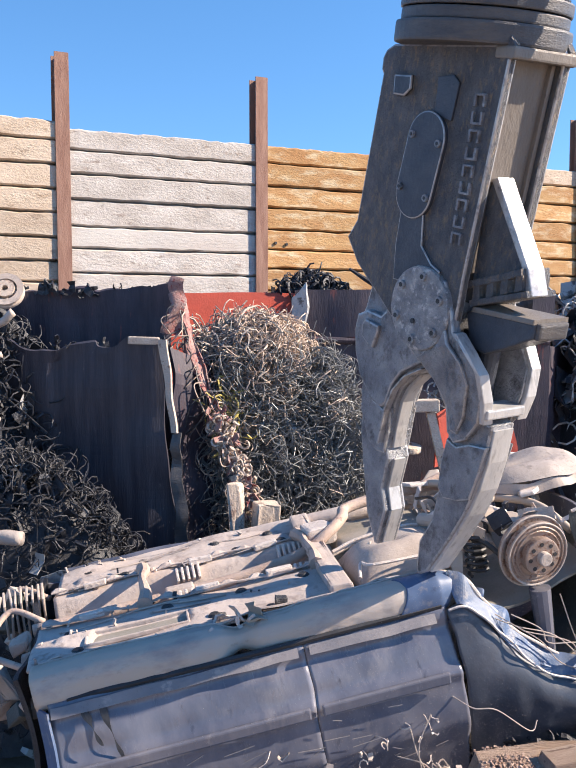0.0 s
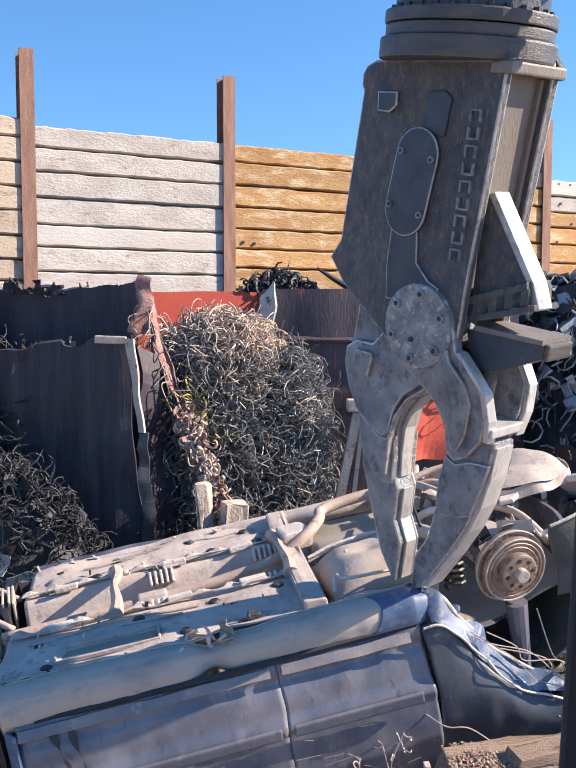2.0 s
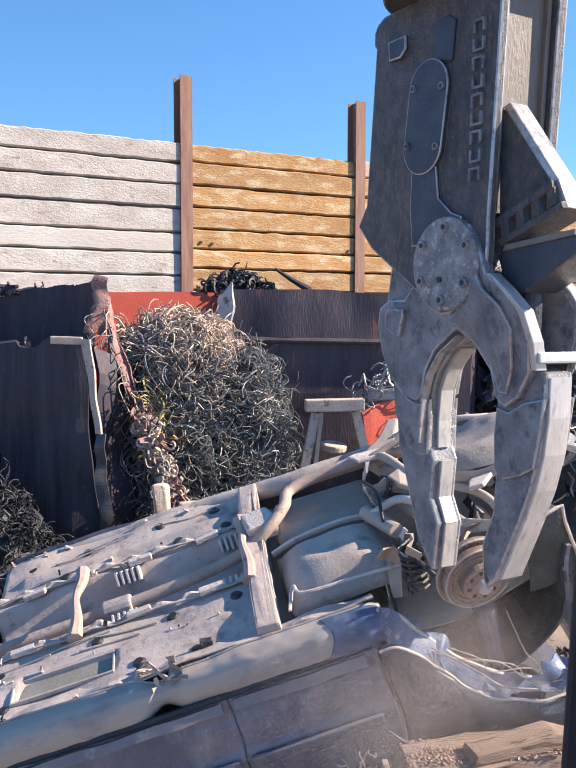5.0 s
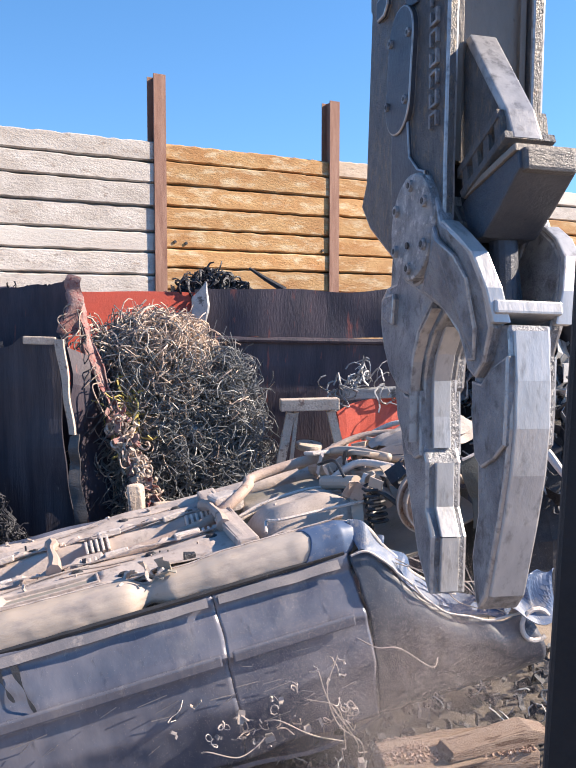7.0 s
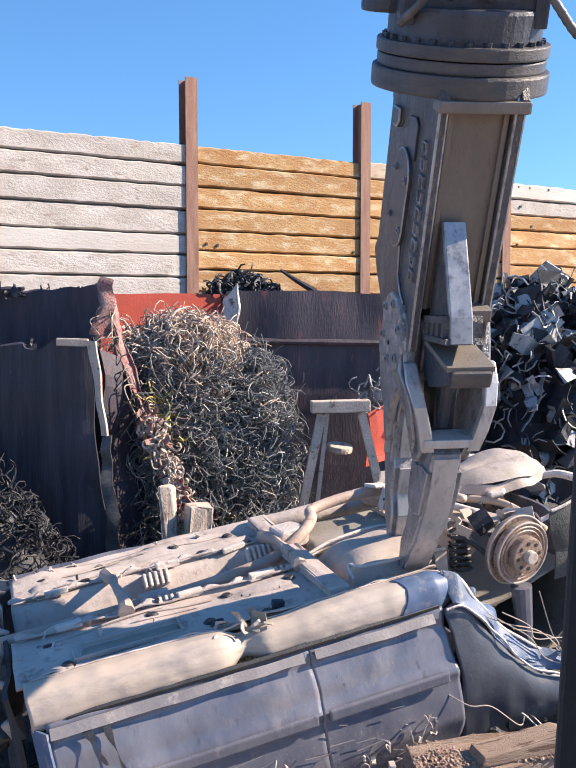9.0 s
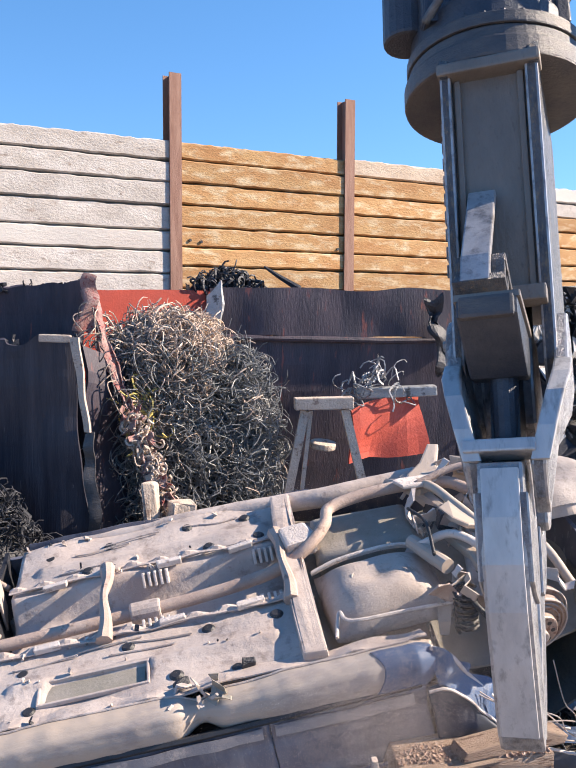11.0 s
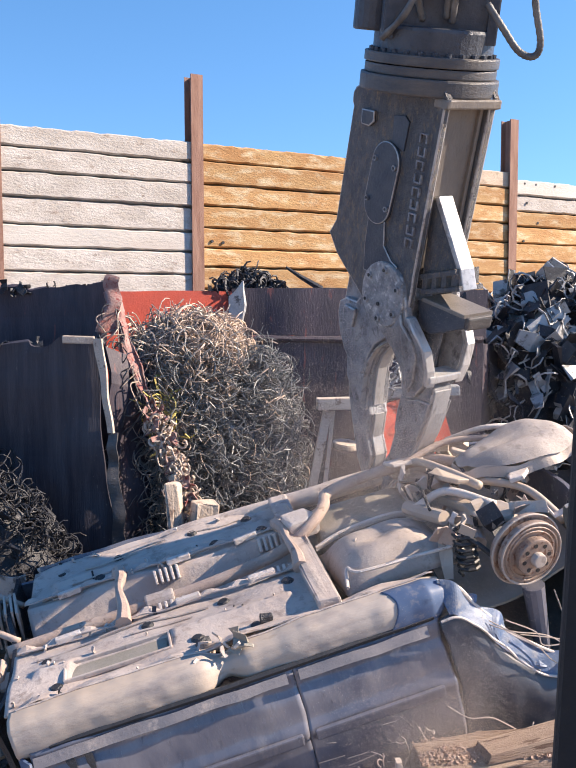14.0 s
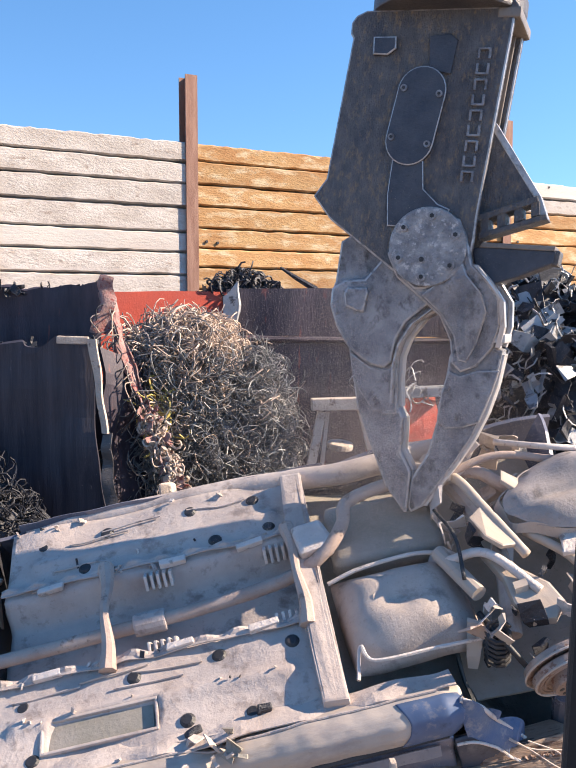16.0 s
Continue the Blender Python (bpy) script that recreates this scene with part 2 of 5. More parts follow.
def sheet(nx, ny, fn):
    """A grid surface, fn(u, v) for u and v from 0 to 1."""
    bm = bmesh.new()
    vs = [[bm.verts.new(fn(i / nx, j / ny)) for j in range(ny + 1)] for i in range(nx + 1)]
    for i in range(nx):
        for j in range(ny):
            bm.faces.new((vs[i][j], vs[i + 1][j], vs[i + 1][j + 1], vs[i][j + 1]))
    return bm


def thicken(bm, t):
    bmesh.ops.recalc_face_normals(bm, faces=bm.faces[:])
    bmesh.ops.solidify(bm, geom=bm.faces[:], thickness=t)
    return bm


def rnd(a, b):
    return random.uniform(a, b)


# ---- ground ----
def build_ground():
    def g(u, v):
        x, y = (u - 0.5) * 2, (v - 0.5) * 2
        x, y = x * abs(x) ** 1.6 * 900, y * abs(y) ** 1.6 * 900
        return Vector((x, y + 5, 0.06 * noise.noise(Vector((x * 0.6, y * 0.6, 0))) if abs(x) < 20 and abs(y) < 20 else 0))
    tagged(part("ground", sheet(90, 90, g), M_DIRT), "bare oily yard dirt strewn with debris", "ground", kind="structure")


# ---- fence of stacked sleepers between steel beams ----
FENCE_AT, FENCE_TURN = Vector((-2.18, 8.69, 0)), 25.4
# heights of the joints between the sleepers, bay by bay, from the top
COURSES = [tops + [tops[-1] - 0.24 * k for k in range(1, 14 - len(tops))] for tops in (
    [4.475, 4.28, 4.05, 3.82, 3.594, 3.355, 3.13, 2.925], [4.415, 4.2, 3.975, 3.73, 3.472, 3.258, 3.02], [4.42, 4.225, 3.983, 3.755, 3.525, 3.31, 3.107],
    [4.44, 4.23, 4.0, 3.775, 3.53, 3.312, 3.105], [4.355, 4.145, 3.94, 3.743, 3.524, 3.28, 3.07], [4.36, 4.14, 3.92, 3.7, 3.5, 3.27, 3.05])]
POSTS = (-2.1, 0.0, 2.08, 4.30, 6.54, 8.80, 11.1)


def build_fence():
    fence = empty("sleeper_fence", "tall fence of stacked sleepers between rusty steel beams", "fence", pose(*FENCE_AT, 0, 0, FENCE_TURN))
    beam = None
    for x in POSTS:
        bm = bmesh.new()
        f, w, h = 0.016, 0.135, 5.1
        e = 0.005
        sec = [(-w / 2, -0.06), (w / 2, -0.06), (w / 2, -0.06 + f), (e, -0.06 + f), (e, 0.109), (w / 2, 0.109), (w / 2, 0.121), (-w / 2, 0.121), (-w / 2, 0.109), (-e, 0.109), (-e, -0.06 + f), (-w / 2, -0.06 + f)]
        lo, hi = ([bm.verts.new((x + p, q, z)) for p, q in sec] for z in (0, h))
        bm.faces.new(lo[::-1])
        bm.faces.new(hi)
        for k in range(12):
            bm.faces.new((lo[k], lo[(k + 1) % 12], hi[(k + 1) % 12], hi[k]))
        part("beam", bm, M_POST, fence, "rusty red-brown steel beam")
    random.seed(4)
    for b in range(len(POSTS) - 1):
        x0, x1 = POSTS[b] + 0.012, POSTS[b + 1] - 0.012
        joints = COURSES[b]
        for k in range(12):
            z1, z2 = joints[k], joints[k + 1]
            m = (M_CREAM, M_WHITE, M_OCHRE, M_OCHRE, M_WHITE if k < 4 else M_OCHRE, M_WHITE)[b]
            if b == 1 and k in (4, 7):
                m = M_LIMED
            if b == 4:
                m = (M_LIMED, M_WHITE)[k] if k < 2 else M_OCHRE
            if b == 3 and k == 0:
                m = M_CREAM
            bm = bmesh.new()
            n = 26
            top = [0.012 * noise.noise(Vector((i * 0.5 + b * 9, k * 3.7, 0))) + (0.012 if k else 0.03) * min(noise.noise(Vector((i * 1.7 + b * 9, k * 2.1, 7))), 0) for i in range(n + 1)]
            bot = [0.010 * noise.noise(Vector((i * 0.5 + b * 9, k * 5.1, 4))) for i in range(n + 1)]
            dy = rnd(-0.012, 0.012)
            rows = []
            for i in range(n + 1):
                x = x0 + (x1 - x0) * i / n
                zt, zb = z1 - 0.006 + top[i] - (0.0 if k else abs(top[i])), z2 + 0.008 + bot[i]
                y0 = -0.03 + dy + 0.006 * noise.noise(Vector((x * 2, k, b)))
                rows.append([bm.verts.new(p) for p in ((x, y0 + 0.03, zb), (x, y0, zb + 0.014), (x, y0, zt - 0.014), (x, y0 + 0.03, zt), (x, 0.07, z1), (x, 0.07, z2))])
            for a, c in zip(rows, rows[1:]):
                for q in range(6):
                    bm.faces.new((a[q], c[q], c[(q + 1) % 6], a[(q + 1) % 6]))
            bm.faces.new(rows[0])
            bm.faces.new(rows[-1][::-1])
            bmesh.ops.recalc_face_normals(bm, faces=bm.faces[:])
            part("plank", bm, m, fence)
    # bolt holes and gouges of single sleepers
    for x, z in ((2.25, 3.38), (2.38, 3.37), (4.15, 3.36), (6.75, 4.3), (6.95, 4.3), (6.8, 4.05), (7.0, 3.8), (6.75, 3.55), (7.3, 4.3)):
        bm = bmesh.new()
        add_cyl(bm, (x, -0.036, z), 0.016, 0.016, 90, seg=10)
        part("bolt", bm, M_BLACK, fence)


# ---- torn steel bin and containers ----
def plate(fn, nx, ny, t=0.02, wob=0.02, sc=1.5, seed=0):
    bm = sheet(nx, ny, fn)
    crumple(bm, wob, sc, seed)
    return thicken(bm, t)


def quad(a, b, c, d):
    a, b, c, d = (Vector(p) for p in (a, b, c, d))
    return lambda u, v: (a * (1 - u) + b * u) * (1 - v) + (d * (1 - u) + c * u) * v


def folded(fn, depth=0.025):
    """Long upright folds in a sheet."""
    def g(u, v):
        p = fn(u, v)
        return p + Vector((0, depth * noise.noise(Vector((p.x * 7, 3, p.z * 0.7))) - 0.02 * max(v - 0.93, 0) / 0.07, 0))
    return g


def jag(bm, axis_fn, amount, scale):
    for v in bm.verts:
        w = axis_fn(v.co)
        if w > 0:
            v.co += Vector((noise.noise(v.co * scale), 0, noise.noise(v.co * scale + Vector((9, 1, 4))))) * amount * w


def build_bins():
    bin1 = empty("torn_bin", "burnt black steel scrap bin with torn rusty corner", "bin")
    bm = plate(folded(quad((-2.1, 6.5, 0), (-0.82, 6.35, 0), (-0.84, 6.35, 2.80), (-2.1, 6.5, 2.78))), 44, 40, 0.03, 0.025, 2.5)
    jag(bm, lambda p: max(p.z - 2.62, 0) / 0.18, 0.05, 7)
    part("rear_panel", bm, M_DARK, bin1)
    bm = plate(folded(quad((-1.9, 5.9, 0), (-0.66, 5.75, 0), (-0.82, 5.75, 2.43), (-1.9, 5.9, 2.42)), 0.025), 44, 40, 0.03, 0.035, 2.6, 2)
    jag(bm, lambda p: max(p.z - 2.2, 0) / 0.2, 0.07, 6)
    part("front_panel", bm, M_STREAK, bin1)
    part("inner_panel", plate(quad((-0.72, 5.9, 0), (-0.28, 6.2, 0), (-0.62, 6.2, 2.3), (-0.8, 5.95, 2.4)), 12, 30, 0.03, 0.06, 2.6, 5), M_DARK, bin1)
    bm = bmesh.new()
    add_box(bm, (-0.93, 5.72, 2.44), (0.2, 0.05, 0.05), 0, 2, 0, 0.008)
    part("bracket", bm, M_CARDB, bin1, "bent pale steel bracket")
    bm = plate(quad((-0.75, 5.70, 1.85), (-0.715, 5.69, 1.85), (-0.775, 5.69, 2.45), (-0.825, 5.70, 2.45)), 3, 16, 0.025, 0.02, 4, 3)
    part("edge_strip", bm, M_CARDB, bin1, "bent pale edge strip")
    bm = plate(quad((-0.73, 5.69, 1.05), (-0.64, 5.69, 1.05), (-0.70, 5.69, 1.84), (-0.76, 5.70, 1.84)), 6, 40, 0.012, 0.03, 7, 8)
    part("edge_strip", bm, M_COLLAR, bin1)
    random.seed(6)

    def rag_line():
        if random.random() < 0.6:
            return Vector((rnd(-1.95, -0.8), 5.84, 2.42 + rnd(-0.1, 0.03))), Vector((0, -1, 0))
        return Vector((rnd(-2.0, -0.82), 6.36, 2.80 + rnd(-0.05, 0.02))), Vector((0, -1, 0))
    tagged(part("torn_rag", shreds(90, rag_line, 0.03), M_SCRAPD, bin1, "burnt rags and strips along the rim"), kind="stuff")
    # torn corner running down to the front
    path = arc_path([(-0.80, 6.2, 2.83), (-0.72, 6.15, 2.6), (-0.66, 6.1, 2.35), (-0.52, 6.0, 2.05), (-0.40, 5.9, 1.75), (-0.30, 5.8, 1.5), (-0.27, 5.75, 1.2)], 9)

    def along(u):
        k = u * (len(path) - 1)
        return path[int(k)].lerp(path[min(int(k) + 1, len(path) - 1)], k - int(k))

    def strap(u, v):
        return along(0.04 + 0.56 * u) + Vector(((v - 0.5) * (0.065 + 0.02 * math.sin(u * 13)), 0.03 * math.cos(v * 5 + u * 4), 0.03 * (v - 0.5)))
    bm = sheet(60, 5, strap)
    crumple(bm, 0.025, 5, 1)
    crumple(bm, 0.012, 16, 2)
    part("torn_strap", thicken(bm, 0.008), M_TORN, bin1, "bent reddish steel strap")

    random.seed(9)

    def rag():
        p = along(rnd(0.56, 1.0))
        return p + Vector((rnd(-0.06, 0.06), rnd(-0.08, 0.02), rnd(-0.06, 0.04))), Vector((0, -1, 0))
    tagged(part("torn_rag", shreds(80, rag, 0.034, 0.45), M_CARDB, bin1, "pale ragged torn sacking"), kind="stuff")
    tagged(part("torn_rag", shreds(60, rag, 0.034, 0.45), M_TORN, bin1, "reddish torn sheet bits"), kind="stuff")
    tagged(part("torn_rag", tangle(150, rag, 0.006, 0.16), M_CARDB, bin1, "pale ragged fibres"), kind="stuff")
    bm = plate(quad((-0.86, 6.1, 2.5), (-0.74, 6.1, 2.45), (-0.72, 6.12, 2.86), (-0.8, 6.14, 2.86)), 10, 20, 0.006, 0.05, 7, 4)
    part("torn_flap", bm, M_TORN, bin1, "crumpled reddish torn flap")
    random.seed(8)
    for i in range(26):
        k = int(rnd(4, len(path) - 6))
        p = path[k]
        bm = add_tube(bmesh.new(), arc_path([p + Vector((rnd(-.02, .02), -0.05, 0)), p + Vector((rnd(-.16, .06), -0.1, rnd(-.1, .0))), p + Vector((rnd(-.16, .08), -0.08, rnd(-.3, -.12)))], 5), 0.0045, 5)
        part("hanging_wire", bm, (M_WIRE, M_SCRAPD, M_COLLAR)[i % 3], bin1)
    bm = bmesh.new()
    add_box(bm, (-0.165, 5.62, 0.68), (0.17, 0.12, 1.44), 0, 2, 12, 0.015)
    bmesh.ops.subdivide_edges(bm, edges=bm.edges[:], cuts=3)
    crumple(bm, 0.03, 9, 8)
    crumple(bm, 0.03, 5, 2)
    tagged(part("timber_stub", bm, M_CARDB), "pale broken timber stub leaning on the bin", "timber")
    bm = bmesh.new()
    add_box(bm, (-0.31, 5.6, 0.76), (0.08, 0.08, 1.56), 0, -2, 5, 0.01)
    bmesh.ops.subdivide_edges(bm, edges=bm.edges[:], cuts=3)
    crumple(bm, 0.04, 9, 6)
    crumple(bm, 0.03, 5, 3)
    tagged(part("timber_stub", bm, M_CARDB), "pale splintered upright timber in the bin", "timber")

    box2 = empty("scrap_container", "rust-red steel container with a dark buckled side", "container")
    # rear wall in red, the remaining walls in the near-black plate material
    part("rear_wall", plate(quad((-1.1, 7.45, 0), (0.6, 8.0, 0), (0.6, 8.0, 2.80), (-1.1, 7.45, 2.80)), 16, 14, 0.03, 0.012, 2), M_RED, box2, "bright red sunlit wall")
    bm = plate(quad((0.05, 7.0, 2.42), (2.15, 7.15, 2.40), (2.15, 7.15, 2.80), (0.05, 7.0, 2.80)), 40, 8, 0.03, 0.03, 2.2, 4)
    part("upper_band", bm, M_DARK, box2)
    part("rib", add_tube(bmesh.new(), [(0.1, 6.98, 2.415), (0.8, 7.02, 2.40), (1.5, 7.08, 2.385), (2.1, 7.13, 2.39)], 0.025, 8), M_DARK, box2)

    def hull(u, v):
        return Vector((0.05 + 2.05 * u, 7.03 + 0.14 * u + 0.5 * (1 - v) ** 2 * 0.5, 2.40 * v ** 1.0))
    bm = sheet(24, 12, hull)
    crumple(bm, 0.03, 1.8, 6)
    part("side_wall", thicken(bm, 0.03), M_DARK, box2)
    bm = plate(quad((0.02, 6.9, 2.45), (0.16, 6.9, 2.40), (0.14, 6.95, 2.80), (0.0, 6.95, 2.72)), 6, 10, 0.02, 0.08, 5, 7)
    part("torn_flap", bm, M_SCRAP, box2, "torn grey metal flap")
    bm = plate(quad((1.86, 6.98, 2.1), (1.98, 6.98, 2.05), (1.9, 7.0, 2.76), (1.76, 7.0, 2.74)), 8, 24, 0.01, 0.07, 9, 9)
    part("torn_flap", bm, M_SCRAPD, box2, "torn grey metal flap")
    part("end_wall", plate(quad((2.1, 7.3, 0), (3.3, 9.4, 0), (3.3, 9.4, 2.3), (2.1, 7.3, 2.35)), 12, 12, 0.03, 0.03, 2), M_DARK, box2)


# ---- heaps ----
def tangle(n, place, r=0.004, length=0.35, seg=7, curl=0.11):
    bm = bmesh.new()
    for i in range(n):
        p, nrm = place()
        d = Vector((rnd(-1, 1), rnd(-1, 1), rnd(-1, 1)))
        d = (d - nrm * d.dot(nrm) * 0.8).normalized()
        pts = [p]
        bend = Vector((rnd(-1, 1), rnd(-1, 1), rnd(-1, 1))) * 1.15
        for k in range(seg):
            d = (d + bend.cross(d) * 0.8 + Vector((rnd(-1, 1), rnd(-1, 1), rnd(-1, 1))) * curl * 2 - nrm * 0.12).normalized()
            pts.append(pts[-1] + d * length / seg)
        add_tube(bm, pts, r * rnd(0.7, 1.6), 4, False)
    return bm


def shreds(n, place, size=0.12, flat=0.4):
    """Bent scraps of sheet metal."""
    bm = bmesh.new()
    for i in range(n):
        p, nrm = place()
        s = size * rnd(0.4, 1.5)
        m = Matrix.Translation(p) @ Euler((rnd(0, 6.3), rnd(0, 6.3), rnd(0, 6.3))).to_matrix().to_4x4()
        w = s * rnd(0.25, 1.0)
        b1, b2, b3 = rnd(-1, 1) * s * flat, rnd(-1, 1) * s * flat, rnd(-1, 1) * s * flat
        rows = []
        for x, zz in ((-s, b1), (-s * 0.4, 0), (s * 0.3, b2), (s, b3)):
            ww = w * rnd(0.5, 1.0)
            rows.append([bm.verts.new(m @ Vector(q)) for q in ((x, -ww, zz + rnd(-1, 1) * s * 0.2), (x, ww, zz), (x, ww, zz + 0.006), (x, -ww, zz + 0.008))])
        for a, c in zip(rows, rows[1:]):
            for q in range(4):
                bm.faces.new((a[q], c[q], c[(q + 1) % 4], a[(q + 1) % 4]))
        bm.faces.new(rows[0])
        bm.faces.new(rows[-1][::-1])
    return bm


def heap_surface(cx, cy, rx, ry, z0, z1, power=2.0):
    def place():
        while True:
            a, b = rnd(-1, 1), rnd(-1, 1)
            q = a * a + b * b
            if q < 1:
                break
        z = z0 + (z1 - z0) * (1 - q ** (power / 2))
        nr = Vector((a / rx, b / ry, 0.8 / max(z1 - z0, 0.1))).normalized()
        return Vector((cx + a * rx, cy + b * ry, z)), nr
    return place


def heap_core(name, cx, cy, rx, ry, z0, z1, mat, parent, power=2.0):
    def fn(u, v):
        q, an = u * 0.98, v * math.tau
        z = z0 + (z1 - z0 - 0.05) * (1 - q ** power)
        p = Vector((cx + rx * q * math.cos(an), cy + ry * q * math.sin(an), z))
        return p + noise.noise_vector(p * 3) * 0.06
    return part(name, sheet(24, 48, fn), mat, parent)


def build_heaps():
    random.seed(11)
    w = empty("wire_heap", "heap of tangled scrap wire and cable", "scrap heap", kind="stuff")
    # near-black solid cores, seen through the gaps between strands
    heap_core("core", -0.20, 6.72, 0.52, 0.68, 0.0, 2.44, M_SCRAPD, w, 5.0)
    hs = heap_surface(-0.22, 6.70, 0.54, 0.72, 0.3, 2.48, 5.0)

    def front():
        while True:
            p, n = hs()
            if p.y < 6.9:
                return p + Vector((0, -0.02, 0)), n
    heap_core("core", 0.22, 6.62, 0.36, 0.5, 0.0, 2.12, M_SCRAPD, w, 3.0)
    hs2 = heap_surface(0.22, 6.6, 0.38, 0.52, 0.3, 2.18, 3.0)

    def front2():
        while True:
            p, n = hs2()
            if p.y < 6.75:
                return p + Vector((0, -0.02, 0)), n
    # lower right lobe mostly in the darker strands, which paint its shade
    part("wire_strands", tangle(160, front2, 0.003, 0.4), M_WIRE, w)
    part("wire_strands", tangle(3600, front2, 0.003, 0.42), M_SHADED_WIRE, w)
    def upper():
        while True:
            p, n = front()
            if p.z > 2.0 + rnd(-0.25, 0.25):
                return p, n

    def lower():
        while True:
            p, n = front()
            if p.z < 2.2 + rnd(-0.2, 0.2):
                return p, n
    # tan strands above, darker ones below: the heap's shade is in their colour
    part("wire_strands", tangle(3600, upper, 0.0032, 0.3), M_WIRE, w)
    part("wire_strands", tangle(4600, lower, 0.003, 0.42), M_SHADED_WIRE, w)
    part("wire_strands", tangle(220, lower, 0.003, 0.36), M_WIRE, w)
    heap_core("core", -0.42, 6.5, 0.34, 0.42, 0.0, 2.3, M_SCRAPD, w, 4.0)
    hs3 = heap_surface(-0.42, 6.48, 0.36, 0.45, 0.6, 2.38, 4.0)

    def front3():
        while True:
            p, n = hs3()
            if p.y < 6.6:
                return p, n
    part("wire_strands", tangle(1100, front3, 0.0032, 0.34), M_WIRE, w)
    part("wire_strands", tangle(1500, front3, 0.003, 0.4), M_SHADED_WIRE, w)
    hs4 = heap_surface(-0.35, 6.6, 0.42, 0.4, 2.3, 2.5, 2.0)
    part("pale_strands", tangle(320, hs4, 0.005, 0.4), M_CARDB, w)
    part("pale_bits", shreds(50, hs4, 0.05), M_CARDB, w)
    hy = heap_surface(-0.42, 6.15, 0.1, 0.12, 1.75, 2.1)
    part("yellow_wire", tangle(60, hy, 0.005, 0.3), M_WIRE2, w, "tangle of yellow wire")
    part("sheet_bits", shreds(60, front, 0.05), M_SCRAP, w)

    left = empty("black_scrap_heap", "dark heap of burnt scrap metal and cable", "scrap heap", kind="stuff")
    heap_core("core", -2.3, 6.1, 1.0, 1.0, 0, 2.5, M_SCRAPD, left, 2.5)
    hl = heap_surface(-2.25, 6.05, 1.05, 1.05, 0.2, 2.65, 2.5)
    part("sheet_bits", shreds(900, hl, 0.07), M_SCRAPD, left)
    part("pale_bits", shreds(50, hl, 0.06), M_SCRAP, left)
    part("wire_strands", tangle(1900, hl, 0.0042, 0.35), M_SCRAPD, left)
    low = empty("low_scrap_heap", "low heap of dark scrap beside the car", "scrap heap", kind="stuff")
    heap_core("core", -1.62, 5.4, 1.05, 0.5, 0, 1.62, M_SCRAPD, low, 2.2)
    h2 = heap_surface(-1.62, 5.38, 1.07, 0.54, 0.1, 1.7, 2.2)
    part("sheet_bits", shreds(420, h2, 0.045), M_SCRAPD, low)
    part("pale_bits", shreds(26, h2, 0.05), M_SCRAP, low)
    part("wire_strands", tangle(1900, h2, 0.0035, 0.3), M_SCRAPD, low)
    bm = add_tube(bmesh.new(), arc_path([(-1.75, 4.74, 1.36), (-1.58, 4.72, 1.40), (-1.44, 4.70, 1.40)], 6), lambda q: 0.05 - 0.015 * q, 14)
    crumple(bm, 0.02, 7, 3)
    tagged(part("pipe_stub", bm, M_SHELL, smooth=True), "dusty dented pipe stub on dark scrap", "pipe")
    bm = plate(quad((-1.5, 4.98, 0.55), (-1.1, 4.92, 0.5), (-1.12, 4.9, 1.2), (-1.42, 4.92, 1.12)), 16, 20, 0.008, 0.09, 5, 6)
    tagged(part("crumpled_sheet", bm, M_SCRAP), "pale crumpled metal sheet leaning in dark scrap", "sheet metal")
    # drive wheel on top of the dark heap
    pul = empty("drive_wheel", "dusty ribbed metal drive wheel lying on scrap", "wheel", pose(-1.82, 5.75, 2.76, 62, 12, 0))
    for nm, r, r0, z, m in (("rim", 0.115, 0.075, 0.0, M_TANK), ("hub", 0.06, 0.02, 0.012, M_CARDB)):
        bm = bmesh.new()
        rings = [[bm.verts.new((rr * math.cos(k * math.tau / 28), rr * math.sin(k * math.tau / 28), zz + z)) for k in range(28)] for rr, zz in ((r0, -0.03), (r, -0.03), (r, -0.012), (r - 0.012, 0), (r, 0.012), (r, 0.03), (r0, 0.03))]
        for p, q in zip(rings, rings[1:] + rings[:1]):
            for k in range(28):
                bm.faces.new((p[k], p[(k + 1) % 28], q[(k + 1) % 28], q[k]))
        part(nm, bm, m, pul)
    for k in range(5):
        a = k * math.tau / 5
        part("spoke", add_box(bmesh.new(), (0.068 * math.cos(a), 0.068 * math.sin(a), 0), (0.05, 0.02, 0.02), 0, 0, math.degrees(a), 0.004), M_TANK, pul)
    for pts, r in (([(-2.1, 5.6, 2.62), (-1.95, 5.52, 2.58), (-1.8, 5.5, 2.56), (-1.7, 5.5, 2.62)], 0.03), ([(-2.05, 5.45, 2.4), (-1.92, 5.42, 2.35), (-1.76, 5.42, 2.36)], 0.022), ([(-2.0, 5.3, 1.98), (-1.85, 5.2, 2.02), (-1.7, 5.2, 1.98)], 0.025)):
        bm = add_tube(bmesh.new(), arc_path(pts, 6), r, 8)
        crumple(bm, 0.02, 8, r)
        tagged(part("bent_pipe", bm, M_TANK, smooth=True), "pale bent pipe lying on dark scrap", "pipe")

    small = empty("tyre_wire_clump", "clump of black wire and strips on the container", "scrap heap", kind="stuff")
    hc = heap_surface(0.2, 8.1, 0.36, 0.3, 2.72, 2.93)
    heap_core("core", 0.2, 8.1, 0.34, 0.28, 0.0, 2.88, M_BLACK, small, 3)
